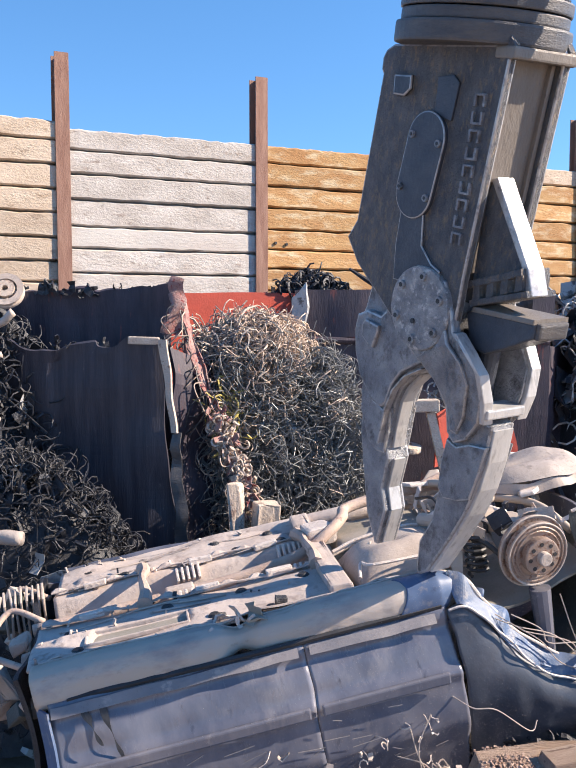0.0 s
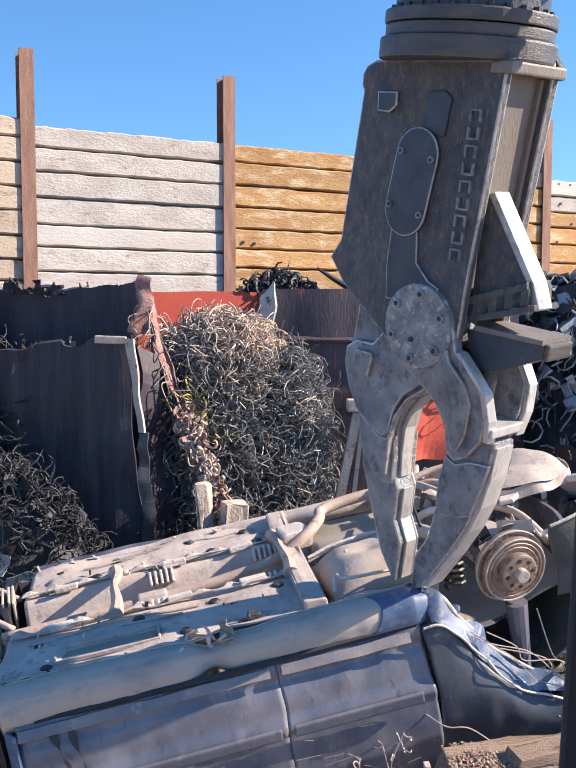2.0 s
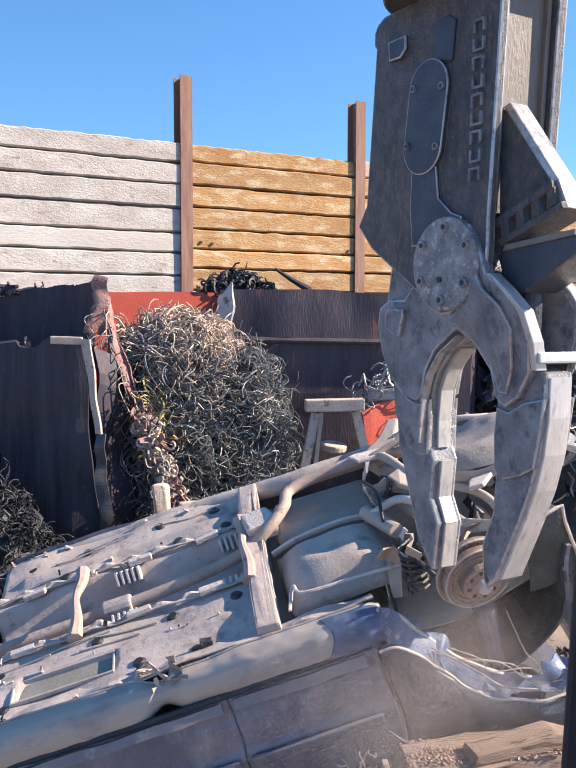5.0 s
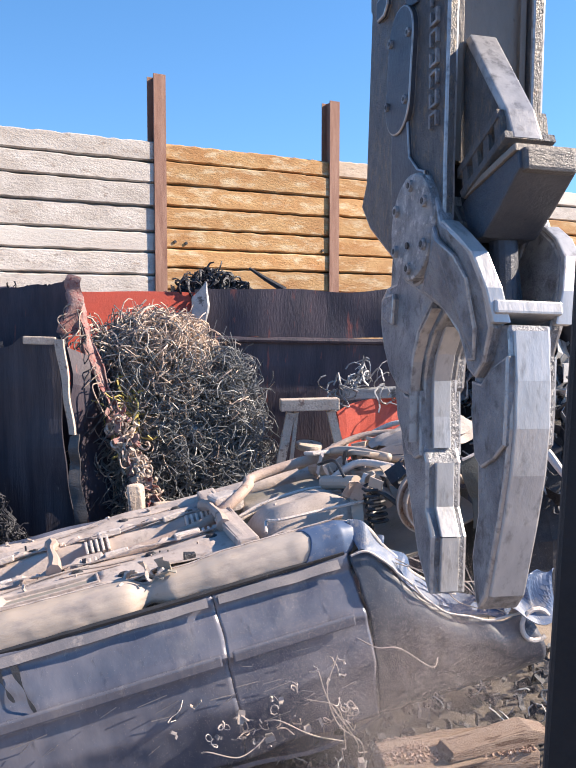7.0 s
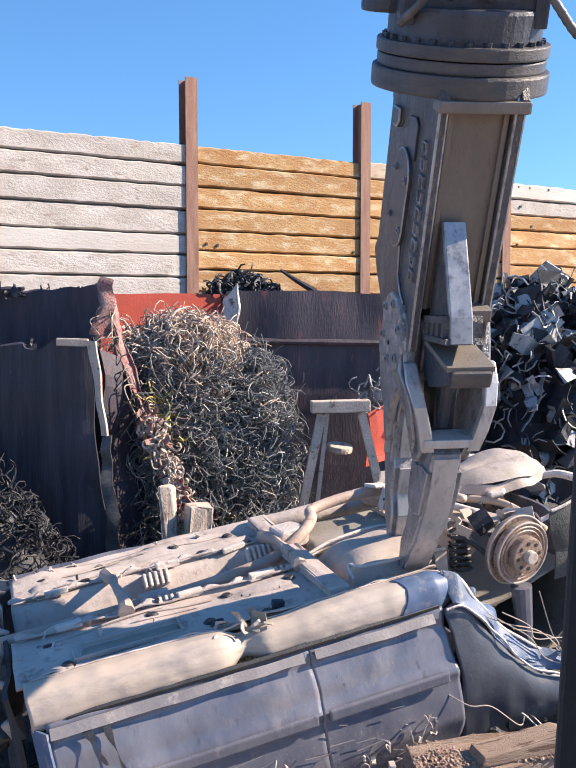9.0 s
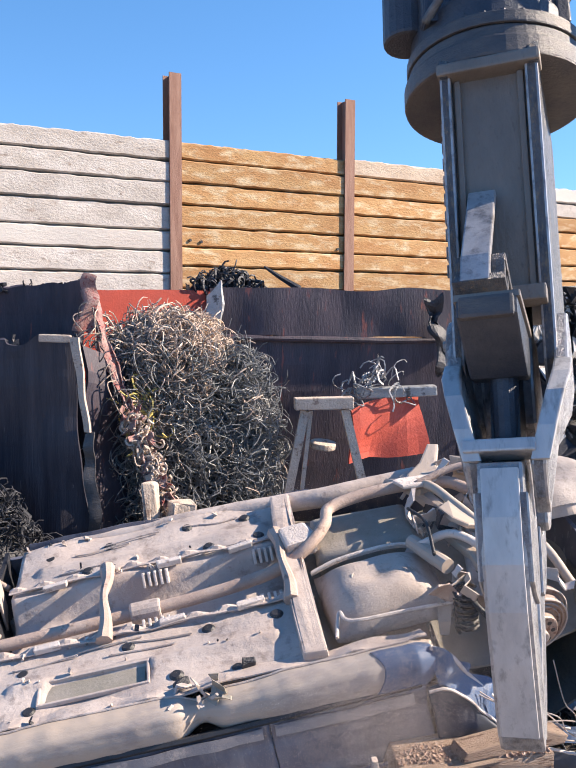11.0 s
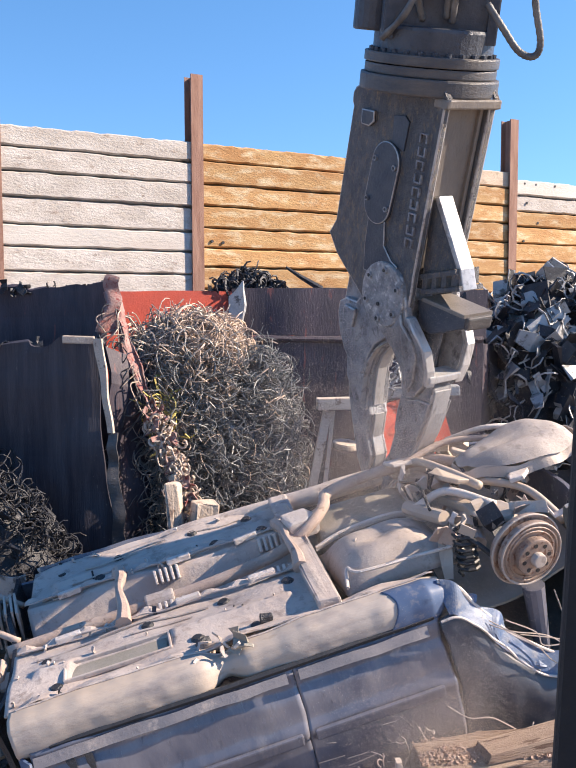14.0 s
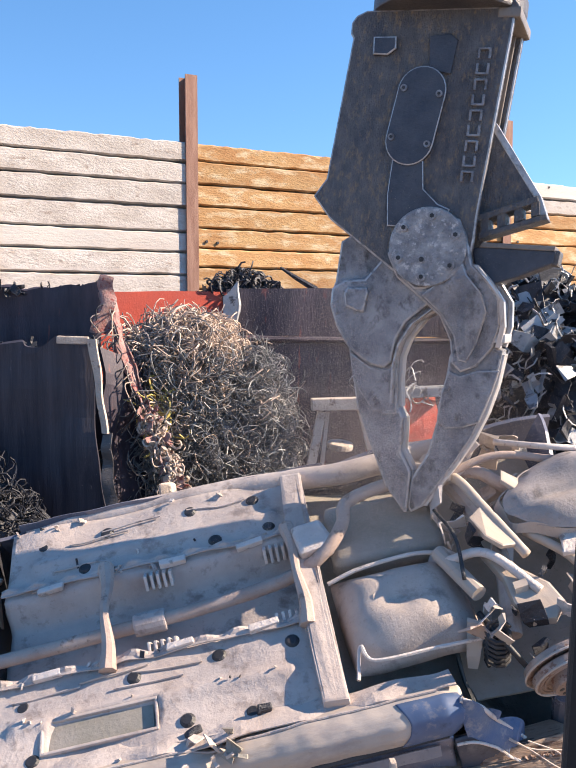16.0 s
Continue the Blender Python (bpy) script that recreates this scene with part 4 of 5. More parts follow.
def build_arm():
    """The stick's end: rotator head, link pins, hoses. Origin at the middle of the turntable."""
    arm = empty("excavator_arm", "red excavator stick end with black hydraulic hoses", "excavator arm")
    arm.scale = (0.85, 0.85, 0.85)
    head = part("rotator_head", add_cyl(bmesh.new(), (0, 0, 0.18), 0.33, 0.18, seg=40, bevel=0.02), M_HEAD, arm)
    part("motor_block", add_box(bmesh.new(), (-0.03, 0.02, 0.37), (0.56, 0.46, 0.32), bevel=0.03), M_HEAD, arm)
    for s in (-1, 1):
        bm = add_prism(bmesh.new(), [(-0.22, 0.2), (0.22, 0.2), (0.2, 0.5), (0.12, 0.72), (-0.12, 0.72), (-0.2, 0.5)], -0.03, 0.03, bevel=0.01)
        ear = part("bracket_ear", bm, M_HEAD, arm)
        ear.matrix_basis = pose(0.27 * s, 0, 0, 0, 0, 90)
        boss = bmesh.new()
        add_cyl(boss, (0.34 * s, 0, 0.58), 0.125, 0.09, 0, 90, 0, 20, bevel=0.01)
        add_cyl(boss, (0.40 * s, 0, 0.58), 0.085, 0.05, 0, 90, 0, 20)
        add_cyl(boss, (0.44 * s, 0, 0.58), 0.035, 0.05, 0, 90, 0, 6)
        part("link_pin", boss, M_HEAD, arm)
    part("swivel_motor", add_cyl(bmesh.new(), (-0.34, 0.0, 0.38), 0.11, 0.3, 0, 0, 0, 20, bevel=0.015), M_HEAD, arm)
    bm = bmesh.new()
    for k in range(5):
        add_box(bm, (-0.42 + 0.03 * k, -0.1 + 0.05 * k, 0.5 + 0.05 * (k % 3)), (0.07, 0.07, 0.09), 10 * k, 20, 15 * k, 0.01)
    part("valve_block", bm, M_HEAD, arm)
    bm = add_prism(bmesh.new(), [(-0.17, 0.42), (0.17, 0.42), (0.2, 0.9), (0.24, 3.4), (-0.24, 3.4), (-0.2, 0.9)], -0.12, 0.14, lambda z: -0.35 * max(z - 0.5, 0), bevel=0.02)
    part("stick", bm, M_ARM, arm, "scratched red steel stick")
    random.seed(5)
    for pts in (((-0.1, -0.2, 0.3), (-0.16, -0.3, 0.5), (-0.1, -0.42, 0.8), (-0.06, -0.62, 1.4), (-0.05, -1.2, 3.0)),
                ((0.05, -0.24, 0.3), (0.05, -0.33, 0.5), (0.12, -0.45, 0.8), (0.18, -0.6, 1.4), (0.15, -1.2, 3.0)),
                ((0.02, -0.24, 0.32), (0.0, -0.33, 0.55), (-0.04, -0.42, 0.8), (-0.1, -0.6, 1.4), (-0.12, -1.2, 3.0)),
                ((0.22, -0.25, 0.4), (0.3, -0.3, 0.3), (0.4, -0.32, 0.19), (0.48, -0.33, 0.17), (0.5, -0.34, 0.24), (0.44, -0.35, 0.42), (0.38, -0.4, 0.65), (0.34, -0.5, 0.95), (0.26, -0.7, 1.6), (0.2, -1.2, 3.0)),
                ((-0.3, -0.2, 0.2), (-0.2, -0.32, 0.34), (-0.1, -0.36, 0.6), (-0.02, -0.45, 0.9), (0.02, -0.65, 1.5), (0.02, -1.2, 3.0))):
        part("hose", add_tube(bmesh.new(), arc_path(pts, 12), lambda q: 0.0185 + 0.0015 * math.sin(q * 420), 8), M_HOSE, arm, smooth=True)
    for x in (-0.08, 0.07):
        part("clamp", add_box(bmesh.new(), (x, -0.3, 0.43), (0.07, 0.04, 0.035), 15, 0, 20, 0.008), M_COLLAR, arm)
    return arm


# ---- the overturned car ----
def floor_height(x, y):
    z = 0.0
    if 0.5 < y < 0.92:                       # tunnel
        s = min(y - 0.5, 0.92 - y)
        z -= 0.13 * min(s / 0.06, 1)
    for y0 in (0.28, 1.1):                   # pressed flutes
        z += 0.018 * math.exp(-((y - y0) / 0.03) ** 2) * (1 if 0.05 < x < 1.2 else 0)
    if 0.2 < x < 0.62 and 0.16 < y < 0.28:   # pressed recess
        z -= 0.025
    if y < 0.06:
        z -= 0.03
    z += 0.010 * math.sin(x * 9 + 2 * math.sin(y * 7)) * math.sin(y * 11)
    return z


def build_car():
    car = empty("wrecked_car", "overturned crushed car with dusty underside and blue-grey doors", "car")
    # floor pan
    bm = sheet(70, 64, lambda u, v: Vector((-0.06 + 1.40 * u + 0.06 * v, 0.06 + 1.26 * v, floor_height(-0.06 + 1.4 * u, 0.06 + 1.26 * v) + 0.05)))
    crumple(bm, 0.012, 3.5)
    part("floor_pan", thicken(bm, 0.012), M_FLOOR, car, "dusty beige floor pan", smooth=True)
    bm = sheet(40, 40, lambda u, v: Vector((1.32 + 1.3 * u, 0.1 + 1.2 * v, -0.10 - 0.12 * math.sin(u * 3.1))))
    crumple(bm, 0.05, 2.5, 4)
    part("rear_floor", thicken(bm, 0.012), M_WELL, car, "dark rear floor of the boot")
    # sills
    prof = [(0.075, 0.045), (0.035, 0.078), (-0.03, 0.08), (-0.068, 0.058), (-0.088, 0.01), (-0.087, -0.045), (-0.066, -0.082), (0.02, -0.092)]

    def sill_at(u, v, grow=0.0):
        k = v * (len(prof) - 1)
        i = min(int(k), len(prof) - 2)
        y, z = (prof[i][j] + (prof[i + 1][j] - prof[i][j]) * (k - i) for j in (0, 1))
        crush = 1 - 0.5 * math.exp(-((u - 0.475) / 0.035) ** 2) - 0.12 * math.exp(-((u - 0.57) / 0.06) ** 2) - 0.25 * max(u - 0.96, 0) / 0.04
        p = Vector((-0.03 + 1.81 * u, 0.02 + (y - 0.02) * crush * (1 + grow), z * crush * (1 + grow) + 0.004 * math.sin(u * 9)))
        return p + noise.noise_vector(p * 3) * 0.006 + noise.noise_vector(p * 14) * 0.0035
    part("sill", thicken(sheet(130, 21, sill_at), 0.006), M_SILL, car, "tan dusty sill", smooth=True)
    part("sill_end", thicken(sheet(30, 12, lambda u, v: sill_at(0.86 + 0.13 * u + 0.02 * math.sin(v * 4), 0.2 + 0.6 * v, 0.045)), 0.003), M_CLEARBLUE, car, "clear blue painted sill end", smooth=True)
    part("sill_seam", add_tube(bmesh.new(), [sill_at(k / 60, 0.16, 0.03) for k in range(1, 58)], 0.005, 6), M_FLOOR, car)
    random.seed(52)
    for k in range(9):
        place = lambda: (Vector((rnd(0.7, 0.92), rnd(-0.04, 0.08), rnd(0.03, 0.09))), Vector((0, 0, 1)))
        part("torn_bracket", shreds(1, place, 0.035, 0.8), (M_WELL, M_FLOOR, M_TANK)[k % 3], car)
    bm = sheet(50, 5, lambda u, v: Vector((-0.02 + 1.8 * u, 0.03 + 0.1 * v, 0.075 - 0.03 * v + 0.01 * math.sin(u * 40) * (1 - v))))
    crumple(bm, 0.02, 6, 2)
    part("seam_flange", thicken(bm, 0.006), M_FLOOR, car)
    bm = add_tube(bmesh.new(), arc_path([(0.05, 1.38, -0.02), (0.6, 1.36, 0.0), (1.2, 1.33, 0.02), (1.6, 1.28, 0.03), (2.1, 1.3, 0.02)], 12), 0.055, 10)
    crumple(bm, 0.015, 4, 3)
    part("sill", bm, M_FLOOR, car, "dusty far sill", smooth=True)
    bm = sheet(50, 4, lambda u, v: Vector((0.02 + 1.5 * u, 1.36 + 0.03 * v - 0.04 * u, -0.01 + 0.07 * v)))
    crumple(bm, 0.012, 6, 5)
    part("seam_flange", thicken(bm, 0.006), M_PAINT, car)
    # rails, crossmember and brackets
    for y, z, w in ((0.47, 0.075, 0.035), (0.95, 0.075, 0.03)):
        bm = sheet(60, 3, lambda u, v: Vector((-0.03 + 1.34 * u, y + w * v, z + 0.012 * math.sin(u * 60) * (v > 0.5))))
        crumple(bm, 0.012, 8, y)
        part("tunnel_flange", thicken(bm, 0.006), M_FLOOR, car)
    bm = add_box(bmesh.new(), (1.33, 0.68, 0.075), (0.1, 1.22, 0.05), 0, 0, -1.5, 0.012)
    bmesh.ops.subdivide_edges(bm, edges=bm.edges[:], cuts=4)
    crumple(bm, 0.015, 5, 6)
    part("crossmember", bm, M_FLOOR, car)
    for x in (0.45, 1.28):
        bm = bmesh.new()
        add_tube(bm, arc_path([(x, 0.44, 0.08), (x + 0.01, 0.55, 0.1), (x, 0.7, 0.12), (x + 0.01, 0.85, 0.1), (x, 0.98, 0.08)], 5), lambda s: 0.018 + 0.02 * abs(s - 0.5) * 2, 8)
        part("tunnel_brace", bm, M_PIPE, car)
    bm = add_box(bmesh.new(), (1.38, 0.84, 0.1), (0.14, 0.17, 0.09), 5, 8, 10, 0.02)
    crumple(bm, 0.03, 6, 7)
    part("exhaust_hanger", bm, M_ALLOY, car)
    for x in (0.2, 0.75, 1.1):
        for yb in (0.49, 0.93):
            bm = add_box(bmesh.new(), (x, yb, 0.075), (0.12, 0.03, 0.03), 0, 0, 5, 0.006)
            crumple(bm, 0.01, 9, x)
            part("bracket", bm, M_ALLOY, car)
    for x0 in (0.62, 1.16):
        for k in range(5):
            for yb in (0.53, 0.89):
                bm = add_box(bmesh.new(), (x0 + 0.028 * k, yb, 0.03), (0.014, 0.06, 0.07), 30 if yb < 0.7 else -30, 0, 0, 0.004)
                part("shield_ridge", bm, M_ALLOY, car)
    for p, s in (((0.41, 0.155, 0.055), (0.46, 0.012, 0.02)), ((0.41, 0.285, 0.055), (0.46, 0.012, 0.02)), ((0.185, 0.22, 0.055), (0.012, 0.13, 0.02)), ((0.635, 0.22, 0.055), (0.012, 0.13, 0.02))):
        part("recess_rim", add_box(bmesh.new(), p, s, 0, 0, 0, 0.004), M_FLOOR, car)
    part("recess_pad", add_box(bmesh.new(), (0.41, 0.22, 0.04), (0.42, 0.1, 0.01)), M_WELL, car)
    # drain holes with rubber plugs
    random.seed(3)
    for x, y in ((0.15, 1.2), (0.45, 1.22), (0.85, 1.23), (1.15, 1.22), (0.35, 1.02), (0.95, 1.02), (1.2, 1.03), (0.55, 0.4), (0.9, 0.42), (1.2, 0.4), (0.15, 0.14), (0.75, 0.16), (1.0, 0.14), (0.1, 0.38)):
        part("drain_hole", add_cyl(bmesh.new(), (x, y, floor_height(x, y) + 0.054), 0.032, 0.012, 0, 0, 0, 14, 0.02), M_BLACK, car)
    # black crumpled lumps, standing in for the darkness of torn holes
    for x, y in ((0.78, 0.1), (1.05, 0.13)):
        bm = add_box(bmesh.new(), (x, y, 0.07), (0.06, 0.03, 0.02), 20, 15, 20, 0.006)
        bmesh.ops.subdivide_edges(bm, edges=bm.edges[:], cuts=2)
        crumple(bm, 0.025, 14, x)
        part("jack_point", bm, M_SCRAPD, car)
    # exhaust
    for pts, r, m in ((((-0.1, 0.66, 0.0), (0.4, 0.68, 0.0), (0.9, 0.7, 0.01), (1.25, 0.72, 0.05), (1.42, 0.76, 0.12), (1.52, 0.86, 0.15), (1.58, 0.98, 0.16), (1.85, 1.02, 0.17), (2.15, 0.98, 0.17), (2.28, 0.85, 0.16), (2.5, 0.8, 0.15)), 0.03, M_PIPE),):
        part("exhaust_pipe", add_tube(bmesh.new(), arc_path(pts, 8), r, 12), m, car, smooth=True)
    bm = add_cyl(bmesh.new(), (0.62, 0.69, 0.0), 0.05, 0.14, 0, 90, 0, 14, bevel=0.01)
    part("exhaust_joint", bm, M_FLOOR, car)
    # fuel tank and boot well
    bm = sheet(30, 26, lambda u, v: Vector((1.42 + 0.53 * u, 0.22 + 0.45 * v, -0.02 + 0.135 * (1 - abs(2 * u - 1) ** 4) * (1 - abs(2 * v - 1) ** 4) - 0.025 * math.exp(-((u - 0.45) / 0.2) ** 2 - ((v - 0.55) / 0.14) ** 2))))
    crumple(bm, 0.02, 5, 8)
    tank = part("fuel_tank", thicken(bm, 0.01), M_TANK, car, "dusty grey fuel tank", smooth=True)
    rim = [(1.66 + 0.1 * math.cos(k * 0.35), 0.47 + 0.06 * math.sin(k * 0.35), 0.098 + 0.008 * math.sin(k)) for k in range(19)]
    part("stamped_oval", add_tube(bmesh.new(), rim, 0.005, 6), M_TANK, tank)
    for y, z in ((0.675, 0.06), (0.655, 0.085)):
        part("tank_strap", add_tube(bmesh.new(), arc_path([(1.4, y - 0.02, z - 0.03), (1.55, y, z), (1.8, y + 0.005, z + 0.01), (1.97, y - 0.03, z - 0.02)], 6), 0.009, 8), M_ALLOY, tank)
    bm = add_box(bmesh.new(), (1.7, 0.88, 0.0), (0.5, 0.34, 0.14), 0, 0, -3, 0.04)
    part("heat_shield", bm, M_WELL, car, "grey-green heat shield panel", smooth=True)
    part("brake_line", add_tube(bmesh.new(), arc_path([(1.42, 0.15, 0.07), (1.46, 0.28, 0.09), (1.5, 0.2, 0.1), (1.75, 0.2, 0.09), (1.95, 0.2, 0.08)], 7), 0.008, 6), M_ALLOY, car)
    # rear suspension
    for y0, dx in ((0.32, 0.0), (1.12, -0.06)):
        o = [(-0.3, -0.03), (-0.1, -0.045), (0.02, -0.09), (0.12, -0.08), (0.16, 0.0), (0.12, 0.08), (0.02, 0.09), (-0.1, 0.045), (-0.3, 0.03)]
        armb = part("trailing_arm", add_prism(bmesh.new(), o, -0.025, 0.025, bevel=0.012), M_SILL, car, "tan pressed trailing arm")
        armb.matrix_basis = pose(2.16 + dx, y0, 0.13, 90, 0, -70 if y0 < 1 else -115)
        part("bush", add_cyl(bmesh.new(), (0.03, -0.03, 0), 0.035, 0.02, 90, seg=16), M_BLACK, armb)
    bm = add_tube(bmesh.new(), arc_path([(2.05, 0.2, 0.05), (2.12, 0.5, 0.1), (2.1, 0.8, 0.1), (2.0, 1.2, 0.08)], 6), 0.04, 10)
    part("axle_beam", bm, M_TANK, car)
    part("damper", add_tube(bmesh.new(), [(1.88, 0.62, 0.12), (1.97, 0.36, 0.14)], 0.035, 12), M_SILL, car)
    part("damper", add_tube(bmesh.new(), [(2.2, 0.02, -0.12), (2.2, 0.03, -0.45)], lambda s: 0.05 if s < 0.6 else 0.035, 12), M_PAINT, car)
    coil = [(1.98 + 0.045 * math.cos(k * 0.7), 0.17 + 0.045 * math.sin(k * 0.7), 0.16 - 0.0035 * k) for k in range(60)]
    part("coil_spring", add_tube(bmesh.new(), coil, 0.009, 6), M_BLACK, car)
    random.seed(14)
    for k in range(46):
        place = lambda: (Vector((rnd(1.88, 2.5), rnd(0.05, 1.2), rnd(0.02, 0.2))), Vector((0, 0, 1)))
        part("torn_bracket", shreds(1, place, 0.055, 0.7), (M_ALLOY, M_TANK, M_SILL, M_SCRAPD, M_PIPE)[k % 5], car)
    # links, hoses and torn tabs of the rear axle
    for pts, r, m in ((((1.9, 1.15, 0.12), (2.05, 0.95, 0.2), (2.12, 0.7, 0.22), (2.2, 0.45, 0.2)), 0.022, M_SILL), (((1.98, 0.95, 0.2), (2.25, 0.98, 0.24), (2.5, 0.9, 0.22)), 0.018, M_PIPE),
                      (((1.95, 0.3, 0.1), (2.0, 0.12, 0.12), (2.08, 0.02, 0.02)), 0.012, M_BLACK), (((1.9, 0.55, 0.14), (2.05, 0.5, 0.2), (2.2, 0.3, 0.16)), 0.02, M_ALLOY), (((2.25, 0.6, 0.16), (2.4, 0.4, 0.14), (2.45, 0.15, 0.06)), 0.02, M_SILL),
                      (((1.92, 0.8, 0.18), (1.95, 0.6, 0.22), (1.93, 0.42, 0.17)), 0.008, M_BLACK), (((2.3, 1.1, 0.2), (2.45, 0.95, 0.27), (2.62, 0.9, 0.25)), 0.015, M_ALLOY)):
        part("axle_link", add_tube(bmesh.new(), arc_path(pts, 6), r, 10), m, car, smooth=True)
    for x, y, z, rz in ((2.0, 0.98, 0.2, 20), (2.3, 0.78, 0.22, -35), (2.42, 0.5, 0.18, 60), (2.1, 0.6, 0.22, -70)):
        o = [(-0.11, -0.03), (-0.03, -0.055), (0.06, -0.07), (0.12, -0.03), (0.11, 0.04), (0.03, 0.06), (-0.09, 0.04)]
        bm = add_prism(bmesh.new(), o, -0.012, 0.012, bevel=0.008)
        crumple(bm, 0.03, 6, x)
        plate_ob = part("pressed_bracket", bm, (M_SILL, M_ALLOY)[rz > 0], car, "tan pressed bracket with a hole")
        plate_ob.matrix_basis = pose(x, y, z, 78, 8, rz)
        part("bracket_hole", add_cyl(bmesh.new(), (0.05, -0.014, 0), 0.024, 0.006, 90, seg=14), M_BLACK, plate_ob)
    # bent tabs, clods and edges along the floor's seams
    random.seed(77)
    for k in range(60):
        y = random.choice((0.05, 0.07, 0.3, 0.48, 0.5, 0.93, 0.96, 1.05, 1.3)) + rnd(-0.02, 0.02)
        x = rnd(-0.04, 1.36)
        tab = (Vector((x, y, floor_height(x, y) + 0.062)), Vector((0, 0, 1)))
        part("bent_tab", shreds(1, lambda: tab, rnd(0.008, 0.02), 0.6), (M_FLOOR, M_ALLOY, M_TANK, M_FLOOR, M_SCRAPD)[k % 5], car)
    for k in range(16):
        y, x = random.choice((0.1, 0.4, 1.0, 1.22)) + rnd(-0.04, 0.04), rnd(0.0, 1.0)
        pts = [(x + d, y + rnd(-0.008, 0.008), floor_height(x + d, y) + 0.058) for d in (0, 0.08, 0.17, 0.28)]
        part("seam_bead", add_tube(bmesh.new(), arc_path(pts, 4), 0.005, 5), (M_FLOOR, M_TANK)[k % 2], car)
    # near brake disc and hub
    disc = empty("wheel_hub", "", "")
    disc.parent = car
    disc.matrix_basis = pose(2.2, -0.02, 0.05, 8, 0, 6)
    disc.scale = (0.99, 1.0, 0.99)
    part("backing_plate", add_cyl(bmesh.new(), (0, 0.06, 0), 0.165, 0.03, 90, seg=36, bevel=0.008), M_DISC, disc)
    part("rotor", add_cyl(bmesh.new(), (0, 0.02, 0), 0.15, 0.03, 90, seg=40, bevel=0.006), M_DISC, disc, "rusty brake rotor")
    for r, y in ((0.147, 0.003), (0.128, 0.003), (0.11, 0.003), (0.168, 0.045)):
        ring_pts = [(r * math.cos(k * math.tau / 40), y, r * math.sin(k * math.tau / 40)) for k in range(41)]
        part("rotor_ring", add_tube(bmesh.new(), ring_pts, 0.005, 6), M_TANK if r > 0.14 else M_DISC, disc)
    part("drum_face", add_cyl(bmesh.new(), (0, -0.01, 0), 0.088, 0.05, 90, seg=30, bevel=0.008), M_DISC, disc)
    part("hub_cap", add_cyl(bmesh.new(), (0, -0.045, 0), 0.032, 0.04, 90, seg=20, bevel=0.006), M_TANK, disc)
    for k in range(8):
        a = k * math.tau / 8
        part("stud_hole", add_cyl(bmesh.new(), (0.062 * math.cos(a), -0.034, 0.062 * math.sin(a)), 0.010, 0.006, 90, seg=10), M_BLACK, disc)
    # rear silencer, pale, crushed flat, with a folded seam
    def shell(u, v):
        q, an = u ** 0.8, v * math.tau
        x, y = q * math.cos(an), q * math.sin(an)
        p = Vector((x * 0.33 * (1 - 0.12 * x), y * 0.2, 0.085 * (1 - q ** 3.5) + 0.012 * math.sin(x * 5 + y * 3)))
        return p + Vector((0, 0, -0.02 * math.exp(-((y + 0.25 + 0.2 * x) / 0.12) ** 2)))
    bm = sheet(16, 48, shell)
    bmesh.ops.remove_doubles(bm, verts=bm.verts[:], dist=0.0005)
    crumple(bm, 0.022, 3.5, 3)
    crumple(bm, 0.009, 9, 4)
    sil = part("silencer", bm, M_SHELL, car, "dusty dented rear silencer", smooth=True)
    sil.matrix_basis = pose(2.56, 0.72, 0.215, 0, 3, 8)

    def seam(u, v):
        an = u * math.tau
        r = 1.0 + 0.05 * v + 0.03 * math.sin(u * 60)
        return Vector((0.33 * r * math.cos(an) * (1 - 0.12 * math.cos(an)), 0.2 * r * math.sin(an), -0.005 - 0.05 * v + 0.012 * math.sin(u * 45)))
    bm = sheet(80, 4, seam)
    crumple(bm, 0.025, 6, 7)
    part("seam", thicken(bm, 0.006), M_TANK, sil)
    bm = sheet(14, 12, lambda u, v: Vector((2.42 + 0.2 * u, 0.02 + 0.05 * v, 0.2 - 0.36 * v + 0.04 * u)))
    crumple(bm, 0.05, 5, 31)
    bent = part("bent_plate", thicken(bm, 0.01), M_LINER, car, "bent dark plate with bare edge")
    edge = [Vector((2.42 + 0.2 * u, 0.02 + 0.05 * v, 0.2 - 0.36 * v + 0.04 * u)) for u, v in [(k / 6, 0) for k in range(7)] + [(1, k / 8) for k in range(1, 9)]]
    edge = [p + noise.noise_vector(p * 5 + Vector((31 * 7.1, 31 * 3.3, 31))) * 0.05 + Vector((0.004, -0.008, 0.004)) for p in edge]
    part("bare_edge", add_tube(bmesh.new(), edge, 0.008, 6), M_ALLOY, bent)
    bm = add_tube(bmesh.new(), arc_path([(2.72, 0.62, 0.18), (2.9, 0.5, 0.16), (3.02, 0.35, 0.06), (3.06, 0.2, -0.1)], 7), 0.022, 8)
    crumple(bm, 0.02, 7, 5)
    part("tail_edge", bm, M_ALLOY, car, "pale bent tail edge")
    ringp = [(2.52 + 0.075 * math.cos(k * 0.4), -0.2, -0.6 + 0.075 * math.sin(k * 0.4)) for k in range(14)]
    part("pipe_ring", add_tube(bmesh.new(), ringp, 0.012, 8), M_ALLOY, car)
